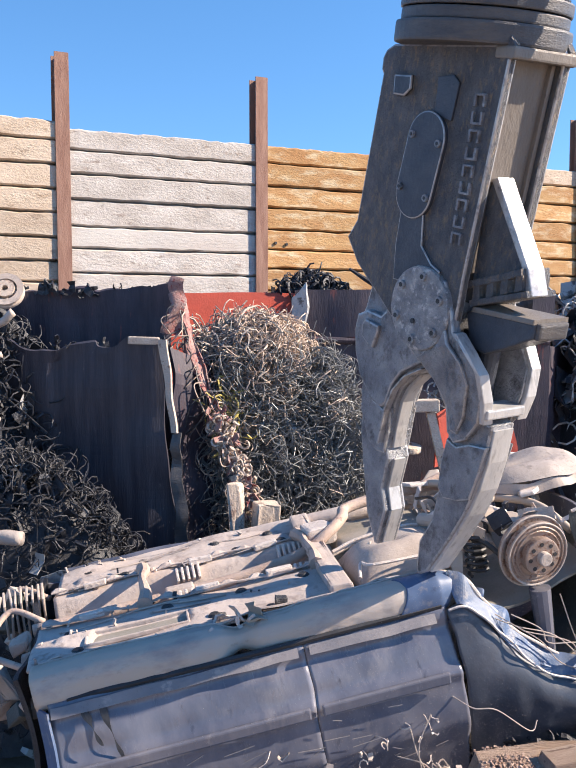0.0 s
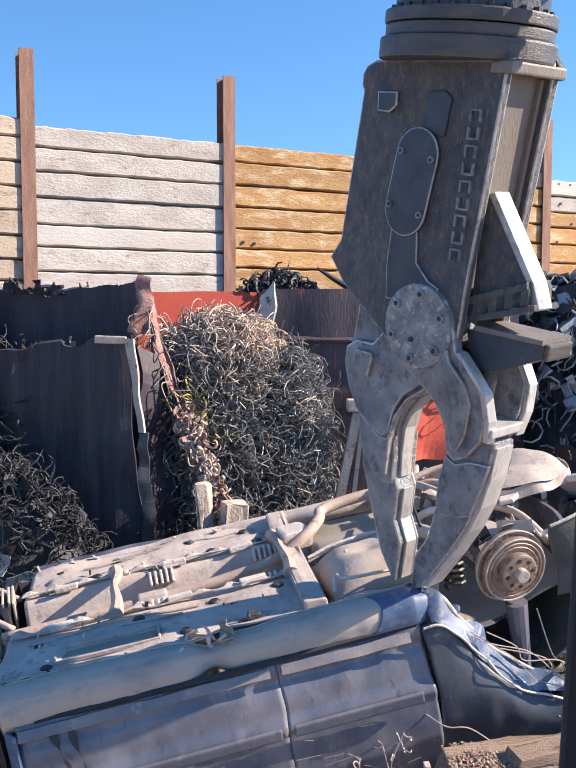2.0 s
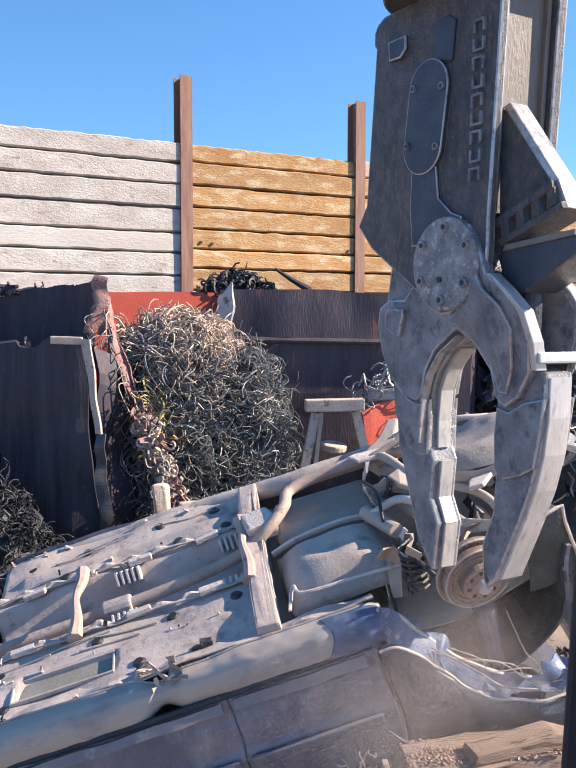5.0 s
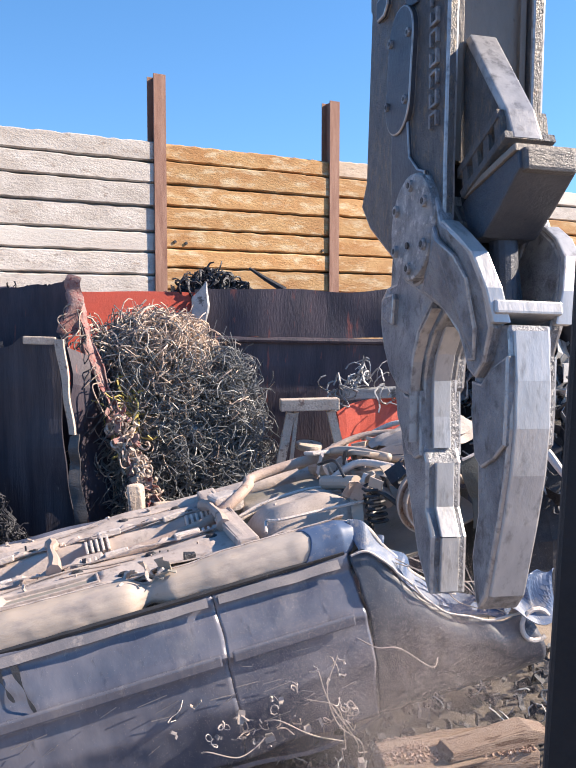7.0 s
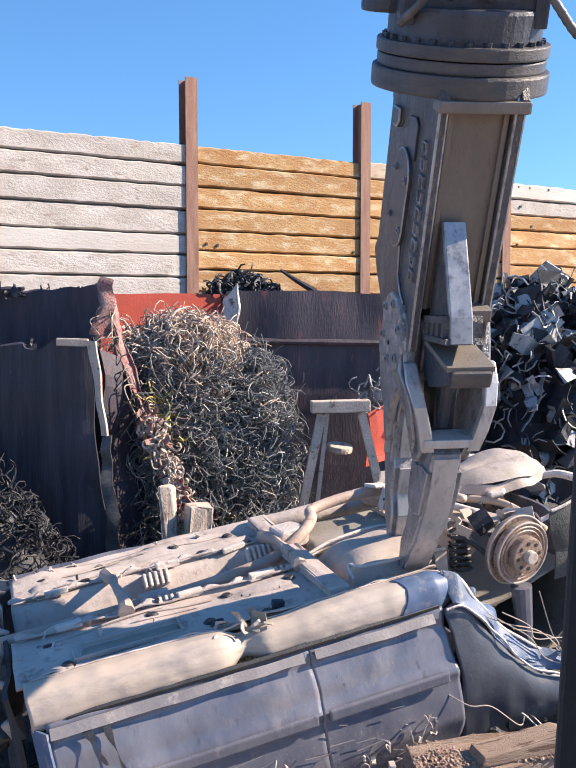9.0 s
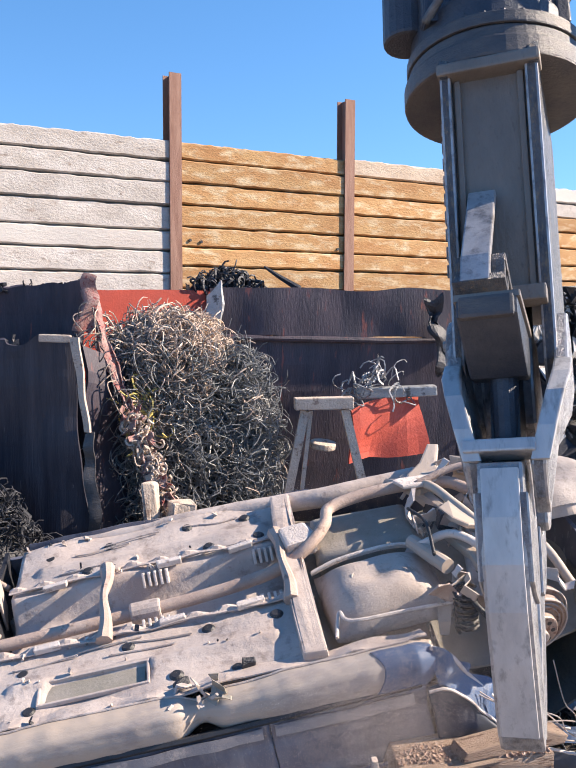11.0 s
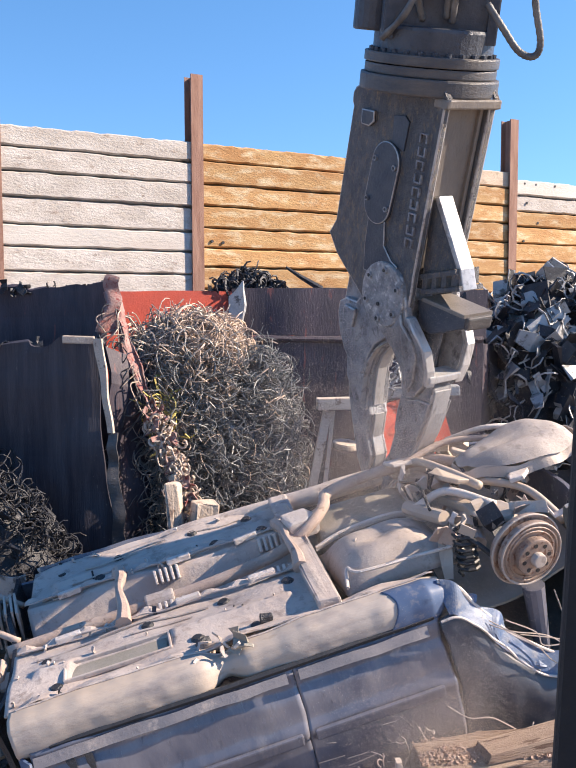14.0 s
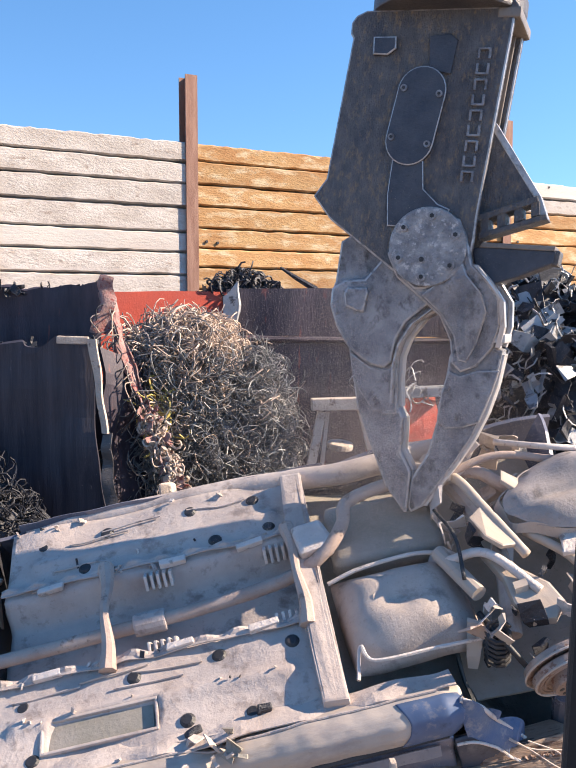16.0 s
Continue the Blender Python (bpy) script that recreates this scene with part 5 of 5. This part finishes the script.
    # doors hanging below the sill
    def door(x0, x1, seed):
        def fn(u, v):
            x, z = x0 + (x1 - x0) * u, -0.05 - 0.78 * v
            y = -0.085 - 0.10 * math.sin(min(v * 1.5, 1) * 1.5) + 0.14 * max(v - 0.62, 0) * 2
            y -= 0.022 * math.exp(-((v - 0.34) / 0.035) ** 2)
            y += 0.012 * math.exp(-((v - 0.1) / 0.03) ** 2)
            return Vector((x, y, z))
        bm = sheet(50, 44, fn)
        for q in bm.verts:
            q.co += noise.noise_vector(q.co * 3.5 + Vector((seed, 0, 0))) * (0.010 + 0.05 * max(-q.co.z - 0.42, 0)) + noise.noise_vector(q.co * 9) * 0.005
        return part("door", thicken(bm, 0.018), M_PAINT, car, "dull blue-grey scratched door", smooth=True)
    d1 = door(0.02, 1.079, 1)
    d2 = door(1.082, 1.72, 1)
    for d, x0, x1 in ((d1, 0.03, 1.05), (d2, 1.1, 1.66)):
        bm = bmesh.new()
        add_box(bm, ((x0 + x1) / 2, -0.195, -0.315), (x1 - x0, 0.02, 0.05), 6, 0, 0, 0.008)
        part("rub_strip", bm, M_PAINT, d, "ribbed rubbing strip")
        bm = sheet(40, 3, lambda u, v: Vector((x0 + (x1 - x0) * u, -0.108 - 0.022 * v, -0.062 - 0.036 * v)))
        crumple(bm, 0.006, 8, x0)
        part("door_rail", thicken(bm, 0.006), M_DUSTED, d, "dusty pale door rail")
    bm = sheet(3, 30, lambda u, v: Vector((-0.03 + 0.05 * u, -0.05 - 0.07 * u - 0.09 * math.sin(v * 2.2), -0.07 - 0.7 * v)))
    crumple(bm, 0.012, 6, 3)
    part("door_edge", thicken(bm, 0.01), M_CLEARBLUE, d1, "clear blue door edge")
    random.seed(41)
    for k in (0, 2):
        x = 0.16 + 0.035 * k
        bm = sheet(2, 14, lambda u, v: Vector((x + 0.05 * v + 0.02 * (u - 0.5) * (1.2 + math.sin(v * 9) * 0.6 - v), -0.112 - 0.10 * math.sin(min(v * 0.4, 1) * 1.5) - 0.012, -0.09 - (0.14 + 0.04 * k) * v)))
        crumple(bm, 0.006, 14, k)
        part("oil_run", thicken(bm, 0.003), M_BLACK, d1, "black oil run")
    for k in range(26):
        x, z = rnd(0.1, 1.6), rnd(-0.7, -0.36)
        bm = add_tube(bmesh.new(), [(x, -0.196 + 0.28 * max(-z - 0.55, 0), z), (x + rnd(0.03, 0.16), -0.198 + 0.28 * max(-z - 0.55, 0), z + rnd(-0.03, 0.03))], 0.002, 4)
        part("scratch", bm, M_DUSTED, car)
    for k in range(40):
        x = 0.75 + 0.85 * random.random() ** 0.8
        z = rnd(-0.8, -0.46)
        place = lambda: (Vector((x, -0.2 - 0.02 * random.random() + 0.28 * max(-z - 0.55, 0), z)), Vector((0, -1, 0)))
        if k % 2:
            part("splinter", tangle(2, place, 0.0022, 0.1), (M_ALLOY, M_TANK)[k % 4 // 2], car)
        else:
            part("splinter", shreds(1, place, 0.02, 0.6), (M_TANK, M_DUSTED)[k % 4 // 2], car)
    part("sill_trim", add_tube(bmesh.new(), [(0.1, -0.08, -0.05), (0.8, -0.09, -0.05), (1.7, -0.08, -0.045)], 0.014, 6), M_BLACK, car)
    # rear quarter below the torn wheel arch
    rim = arc_path([(1.722, -0.10, -0.055), (1.79, -0.11, -0.05), (1.86, -0.12, -0.12), (1.95, -0.13, -0.24), (2.10, -0.15, -0.42), (2.30, -0.16, -0.52), (2.52, -0.12, -0.56)], 8)

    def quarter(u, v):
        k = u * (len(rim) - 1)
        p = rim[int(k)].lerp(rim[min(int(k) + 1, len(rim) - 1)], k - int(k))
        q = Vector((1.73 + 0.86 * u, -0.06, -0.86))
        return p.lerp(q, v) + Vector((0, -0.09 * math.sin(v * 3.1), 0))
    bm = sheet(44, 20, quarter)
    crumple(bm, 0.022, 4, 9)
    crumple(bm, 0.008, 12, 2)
    # the shade below the arch is put into this panel's paint
    part("rear_quarter", thicken(bm, 0.012), M_SHADED_PAINT, car, "crumpled blue rear quarter panel, shade painted in", smooth=True)
    part("arch_edge", add_tube(bmesh.new(), [p + Vector((0, -0.015, 0)) + noise.noise_vector(p * 9) * 0.012 for p in rim], 0.006, 6), M_ALLOY, car, "bare bent wheel-arch edge")

    def torn(u, v):
        k = (0.18 + 0.72 * u) * (len(rim) - 1)
        p = rim[int(k)].lerp(rim[min(int(k) + 1, len(rim) - 1)], k - int(k))
        return p + Vector((0.055 * v + 0.02 * math.sin(u * 20), 0.02 + 0.06 * v, 0.045 * v))
    bm = sheet(40, 6, torn)
    crumple(bm, 0.035, 9, 19)
    part("torn_arch_lip", thicken(bm, 0.006), M_BLUE, car, "torn bright blue and bare metal arch lip")
    part("arch_liner", thicken(sheet(24, 10, lambda u, v: Vector((2.2 + 0.37 * math.cos(math.pi * (1 - u)), -0.02 + 0.5 * v, -0.05 - 0.42 * math.sin(math.pi * (1 - u)))) + noise.noise_vector(Vector((u * 5, v * 3, 1))) * 0.03), 0.01), M_LINER, car)
    inner = arc_path([(1.76, -0.03, 0.075), (1.84, -0.05, 0.03), (1.92, -0.06, -0.1), (2.02, -0.08, -0.24), (2.16, -0.1, -0.36), (2.3, -0.12, -0.43)], 8)
    part("arch_edge", add_tube(bmesh.new(), [p + noise.noise_vector(p * 7) * 0.012 for p in inner], lambda q: 0.011 - 0.005 * q, 8), M_ALLOY, car, "pale bare inner arch edge")

    def strip(u, v):
        k = u * (len(inner) - 1)
        p = inner[int(k)].lerp(inner[min(int(k) + 1, len(inner) - 1)], k - int(k))
        k = (0.1 + 0.62 * u) * (len(rim) - 1)
        q = rim[int(k)].lerp(rim[min(int(k) + 1, len(rim) - 1)], k - int(k))
        return p.lerp(q, v)
    bm = sheet(40, 8, strip)
    crumple(bm, 0.02, 9, 21)
    part("arch_flange", thicken(bm, 0.006), M_BLUE, car, "crumpled dusty blue wheel-arch flange")
    bm = sheet(20, 12, lambda u, v: Vector((2.32 + 0.36 * u, -0.14 - 0.05 * v, -0.30 - 0.2 * v - 0.1 * u)))
    crumple(bm, 0.09, 7, 15)
    part("torn_flap", thicken(bm, 0.006), M_CLEARBLUE, car, "crumpled blue torn body metal")
    # torn wiring
    random.seed(17)
    for k, (x, y, z, dx, dz) in enumerate(((1.45, -0.2, -0.55, 0.14, -0.4), (1.5, -0.21, -0.5, 0.02, -0.45), (1.42, -0.2, -0.6, 0.08, -0.35), (1.9, -0.12, -0.1, 0.4, -0.4), (1.95, -0.12, -0.12, 0.45, -0.3),
                                          (1.85, -0.1, -0.08, 0.6, -0.42), (2.25, 0.0, -0.2, 0.1, -0.5), (1.2, -0.2, -0.6, 0.25, -0.2), (0.9, -0.2, -0.65, 0.25, -0.1), (2.05, 0.1, 0.1, 0.2, -0.3), (2.1, -0.1, -0.3, 0.4, -0.2), (1.7, -0.19, -0.45, 0.3, -0.15))):
        pts = [(x + dx * s + rnd(-0.05, 0.05), y - 0.06 * math.sin(s * 3) + rnd(-0.02, 0.02), z + dz * s + rnd(-0.06, 0.06)) for s in (0, 0.25, 0.5, 0.75, 1)]
        part("wire", add_tube(bmesh.new(), arc_path(pts, 6), 0.0028, 5), M_TANK, car)
    # body below: far side, crushed roof, ends
    bm = sheet(30, 12, lambda u, v: Vector((-0.1 + 2.8 * u, 1.4 + 0.04 * math.sin(v * 3), 0.0 - 0.7 * v)))
    crumple(bm, 0.05, 2, 4)
    part("far_side", thicken(bm, 0.02), M_PAINT, car)
    bm = sheet(30, 20, lambda u, v: Vector((0.1 + 2.4 * u, -0.02 + 1.4 * v, -0.84 + 0.05 * math.sin(u * 9))))
    crumple(bm, 0.08, 2, 6)
    part("crushed_roof", thicken(bm, 0.02), M_PAINT, car)
    bm = sheet(20, 12, lambda u, v: Vector((2.62 - 0.06 * math.sin(v * 3), 0.0 + 1.35 * u, 0.05 - 0.7 * v)))
    crumple(bm, 0.09, 2.5, 8)
    part("tail_panel", thicken(bm, 0.02), M_PAINT, car)
    bm = sheet(20, 12, lambda u, v: Vector((-0.1, 0.0 + 1.35 * u, 0.04 - 0.8 * v)))
    crumple(bm, 0.08, 2.5, 9)
    part("bulkhead", thicken(bm, 0.02), M_SCRAPD, car)
    # torn front end
    for k in range(30):
        bm = add_box(bmesh.new(), (rnd(-0.45, -0.08), rnd(0.15, 1.3), rnd(-0.3, 0.02)), (rnd(0.06, 0.17), rnd(0.06, 0.17), rnd(0.04, 0.11)), rnd(0, 90), rnd(0, 90), rnd(0, 90), 0.012)
        bmesh.ops.subdivide_edges(bm, edges=bm.edges[:], cuts=2)
        crumple(bm, 0.05, 6, k + 40)
        part("engine_bay_lump", bm, (M_TANK, M_PIPE, M_SCRAPD, M_SHELL, M_LINER)[k % 5], car)
    for k in range(8):
        bm = add_box(bmesh.new(), (-0.27 + 0.028 * k, 0.98, 0.0), (0.012, 0.16, 0.2), 12, 6, 8, 0.004)
        crumple(bm, 0.012, 9, k)
        part("casting_fin", bm, M_TANK, car, "ribbed tan metal casting" if k == 0 else "")
    for pts in (((-0.08, 0.2, 0.0), (-0.25, 0.3, 0.06), (-0.36, 0.5, 0.0)), ((-0.05, 0.7, 0.02), (-0.2, 0.78, 0.08), (-0.3, 0.7, 0.02)), ((-0.06, 1.1, 0.0), (-0.22, 1.2, 0.05), (-0.34, 1.15, -0.08))):
        part("torn_pipe", add_tube(bmesh.new(), arc_path(pts, 6), 0.016, 8), M_PIPE, car, smooth=True)
    return car


def build_cab_pillar():
    pil = empty("cab_pillar", "black window pillar of the excavator cab", "cab pillar")
    bm = add_prism(bmesh.new(), [(0.0, -0.6), (0.2, -0.6), (0.2, 0.6), (0.02, 0.6), (0.012, 0.1)], -0.03, 0.03, bevel=0.008)
    part("seal", bm, M_SEAL, pil)
    return pil


def build_dust(seed, spread, count):
    """Drifting dust: a loose swarm of fine flecks."""
    rng = np.random.default_rng(seed)
    mid = rng.normal(0, 1, (count, 3)) * np.array(spread)
    mid[:, 2] += 0.10 * np.sin(mid[:, 0] * 9)
    tri = rng.normal(0, 0.00055, (count, 3, 3)) + mid[:, None, :]
    me = bpy.data.meshes.new("dust_cloud")
    me.from_pydata(tri.reshape(-1, 3).tolist(), [], np.arange(count * 3).reshape(-1, 3).tolist())
    me.materials.append(M_DUST)
    return tagged(new("dust_cloud", me), "thin brown dust drifting off the wreck", "dust", kind="stuff")


# ---- movement: time, place, turn ----
SHEAR_ROWS = [
    (0, 0.528, 3.523, 2.631, 3.2, 14.2, -56.0), (0.5, 0.576, 3.553, 2.722, 1.4, 16.4, -71.0), (1, 0.567, 3.464, 2.814, 3.6, 16.3, -63.7),
    (1.5, 0.565, 3.419, 2.599, 1.2, 12.0, -65.1), (2, 0.637, 3.449, 2.558, 5.2, 11.7, -50.7), (2.5, 0.633, 3.148, 2.485, -2.5, 3.3, -47.6),
    (3, 0.843, 2.429, 2.528, -17.7, -1.6, -24.9), (3.5, 0.837, 2.535, 2.689, -13.0, -2.4, -39.1), (4, 0.751, 3.258, 2.943, -1.4, 7.1, -35.8),
    (5.1, 0.845, 3.120, 2.760, -0.2, -2.5, -66.0), (5.75, 0.920, 3.000, 2.610, 1.8, -11.0, -89.0), (6.3, 0.971, 2.933, 2.533, 3.3, -16.2, -107.9),
    (6.5, 0.962, 2.958, 2.529, 1.9, -13.0, -106.8), (7, 0.712, 2.750, 2.874, -1.8, -6.3, -81.7), (7.5, 0.680, 3.232, 2.762, -1.8, 7.1, -74.5),
    (8, 0.682, 3.554, 2.639, 3.1, 15.7, -64.4), (8.5, 0.727, 3.570, 2.620, 3.6, 16.3, -64.8), (9, 0.735, 3.676, 2.538, 0.9, 22.8, -86.8),
    (9.2, 0.725, 3.686, 2.530, -2.3, 20.9, -95.5), (9.9, 0.800, 3.420, 2.520, 1.5, 8.0, -103.0), (10.6, 0.850, 3.080, 2.450, 4.6, -8.0, -111.0),
    (11.3, 0.873, 2.837, 2.399, 6.8, -18.8, -118.6), (11.5, 0.937, 3.001, 2.734, 1.3, -6.1, -108.9), (12, 0.778, 3.340, 3.299, 0.6, 5.9, -74.3),
    (12.5, 0.770, 4.094, 3.096, 3.7, 15.9, -66.9), (13, 0.729, 4.458, 2.709, 5.1, 19.1, -65.7), (13.5, 0.723, 4.677, 2.556, 3.6, 27.4, -81.1),
    (14, 0.808, 4.480, 2.701, 7.1, 18.3, -60.3), (14.5, 0.825, 4.365, 2.667, 9.7, 11.9, -35.8), (15, 0.823, 4.419, 2.592, 8.3, 12.6, -37.4),
    (15.5, 0.890, 4.193, 2.629, 2.2, 6.9, -22.7), (16, 0.881, 3.729, 2.885, -0.6, 5.5, -26.0),
]
CAR_ROWS = [
    (0, -1.011, 3.526, 1.091, 1.4, -10.5, 9.9), (0.5, -1.028, 3.513, 1.080, 1.5, -11.2, 10.6), (1, -1.022, 3.552, 1.046, 1.5, -12.8, 10.1),
    (1.5, -1.022, 3.562, 1.046, 1.1, -12.8, 10.1), (2, -0.999, 3.497, 1.027, 5.3, -10.8, 7.9), (2.5, -1.022, 3.258, 0.802, 34.9, -13.5, -2.2),
    (3, -1.019, 3.302, 0.769, 34.3, -13.4, -0.4), (3.5, -1.077, 3.676, 1.174, 2.9, -12.0, 10.0), (4, -0.959, 3.674, 0.951, 0.4, -18.4, 7.5),
    (6.3, -1.081, 3.405, 0.782, 40.6, -9.3, -6.0), (6.5, -1.082, 3.477, 0.965, 27.6, -7.4, -0.5), (7, -0.979, 3.657, 1.243, -1.1, -11.4, 9.9),
    (7.5, -0.831, 3.489, 1.057, 1.8, -13.0, 13.7), (8, -0.811, 3.463, 1.089, -0.2, -14.0, 14.2), (8.5, -0.771, 3.353, 1.117, 0.3, -12.1, 14.9),
    (9, -0.705, 3.311, 1.144, 2.0, -8.5, 16.3), (9.2, -0.700, 3.290, 1.152, 2.1, -8.1, 16.1), (11.3, -0.904, 3.446, 0.872, 20.2, -12.4, -0.7),
    (11.5, -0.946, 3.643, 1.039, 1.6, -13.7, 3.3), (12, -0.796, 3.455, 1.103, -0.7, -15.6, 9.5), (12.5, -0.715, 3.371, 1.060, 3.4, -11.5, 13.3),
    (13, -0.706, 3.434, 1.033, 4.2, -12.3, 12.9), (13.5, -0.701, 3.374, 1.058, 3.8, -12.5, 13.4), (13.7, -0.747, 3.357, 0.992, 9.2, -12.5, 10.2),
    (14, -0.809, 3.418, 0.974, 9.0, -14.7, 6.4), (14.5, -0.783, 3.447, 1.017, 5.2, -12.1, 8.6), (15, -0.775, 3.458, 1.027, 4.1, -12.3, 8.7),
    (15.5, -0.840, 3.391, 0.994, 8.6, -10.7, 4.8), (16, -0.840, 3.199, 0.769, 34.4, -11.9, -0.7),
]
JAW_LEFT_ROWS = [(0.0, 5), (0.5, 3.5), (1.0, 6.5), (1.5, 6), (2.0, -1), (2.5, -2.5), (3.0, -3), (3.5, 1.5), (4.0, 5.5), (5.2, 4), (6.3, 3), (7.0, 1), (7.5, 6.5), (8.0, 5), (8.5, 3.5), (9.0, 0), (11.3, 1), (12.0, 7), (12.5, 6.5), (13.0, 4), (13.5, -1), (14.0, 0), (14.5, -5), (15.0, -5), (16.0, -4)]
JAW_RIGHT_ROWS = [(0.0, 1.5), (0.5, 0), (1.5, 0), (2.0, -1.5), (2.5, -1.5), (3.0, -3.5), (3.5, -1), (4.0, 1.5), (6.3, 2), (7.0, 7), (7.5, 2), (8.5, 0.5), (9.0, 1.5), (11.3, 5), (11.5, 9), (12.0, 1), (13.0, 1.5), (13.5, -1), (14.0, -2), (14.5, -2), (16.0, -2.5)]
PILLAR_ROWS = [(0.0, 1260), (0.5, 1180), (1.5, 1163), (2.0, 1162), (2.5, 1165), (3.0, 1172), (3.5, 1172), (4.0, 1128), (6.3, 1220), (6.5, 1200), (7.0, 1128), (7.5, 1130), (8.0, 1142), (9.0, 1150), (11.3, 1190), (12.0, 1135), (13.0, 1128), (13.7, 1150), (14.5, 1145), (15.0, 1140), (16.0, 1165)]
# dust rises out of the wreck and drifts back
DUST_LOW_ROWS = [(0.0, 0.6, 3.95, 0.75), (2.3, 0.6, 3.95, 0.75), (3.0, 0.72, 3.05, 1.18), (3.5, 0.66, 2.95, 1.32), (4.2, 0.8, 3.0, 1.3), (6.3, 0.62, 2.9, 1.28), (7.0, 0.76, 2.95, 1.3), (7.6, 0.9, 3.05, 1.25), (8.6, 0.8, 3.9, 0.8),
                 (10.4, 0.7, 3.9, 0.75), (11.5, 0.85, 2.95, 1.4), (12.0, 0.85, 2.95, 1.42), (12.6, 0.9, 3.0, 1.4), (13.6, 0.95, 3.1, 1.2), (14.6, 0.8, 3.95, 0.75), (16.0, 0.8, 3.95, 0.75)]
DUST_HIGH_ROWS = [(0.0, 0.4, 4.2, 0.85), (12.0, 0.4, 4.2, 0.85), (13.2, 0.7, 4.2, 1.75), (14.5, 0.72, 4.0, 1.95), (16.0, 0.72, 3.8, 2.15)]


def yaw_at(t):
    return float(np.interp(t, [r[0] for r in TURNS], [r[1] for r in TURNS]))


def motions():
    walk(shear, [(t, pose(*p)) for t, *p in SHEAR_ROWS])
    walk(jaw_left, [(t, pose(0, 0, 0, 0, a, 0)) for t, a in JAW_LEFT_ROWS])
    walk(jaw_right, [(t, pose(0, 0, 0, 0, -a, 0)) for t, a in JAW_RIGHT_ROWS])
    rows = []
    for t, *p in SHEAR_ROWS:
        m = pose(*p)
        up = m.to_3x3() @ Vector((0, 0, 1))
        ahead = Matrix.Rotation(radians(yaw_at(t)), 3, "Z") @ Vector((0, 1, 0))
        side = ahead.cross(up).normalized()
        q = Matrix((side, up.cross(side), up)).transposed().to_4x4()
        rows.append((t, Matrix.Translation(m @ (Vector((-0.06, 0.19, 1.22)) * 0.85)) @ q))
    walk(arm, rows)
    walk(car, [(t, pose(*p)) for t, *p in CAR_ROWS])
    rows = []
    for t, x in PILLAR_ROWS:
        a = yaw_at(t) - math.degrees(math.atan((x - 588) / 1810))
        rows.append((t, Matrix.Translation(EYE) @ pose(0, 0, 0, 0, 0, a) @ pose(-0.004, 0.5, -0.1, 0, 1.2, 0)))
    walk(pillar, rows)
    walk(dust_low, [(t, pose(x, y, z, 0, 0, 4 * t)) for t, x, y, z in DUST_LOW_ROWS])
    walk(dust_high, [(t, pose(x, y, z, 0, 0, 3 * t)) for t, x, y, z in DUST_HIGH_ROWS])


build_ground()
build_fence()
build_bins()
build_heaps()
build_trestle()
build_foreground()
shear, jaw_left, jaw_right = build_shear()
arm = build_arm()
car = build_car()
pillar = build_cab_pillar()
dust_low = build_dust(3, (0.27, 0.13, 0.17), 560000)
dust_high = build_dust(5, (0.38, 0.25, 0.29), 680000)
motions()
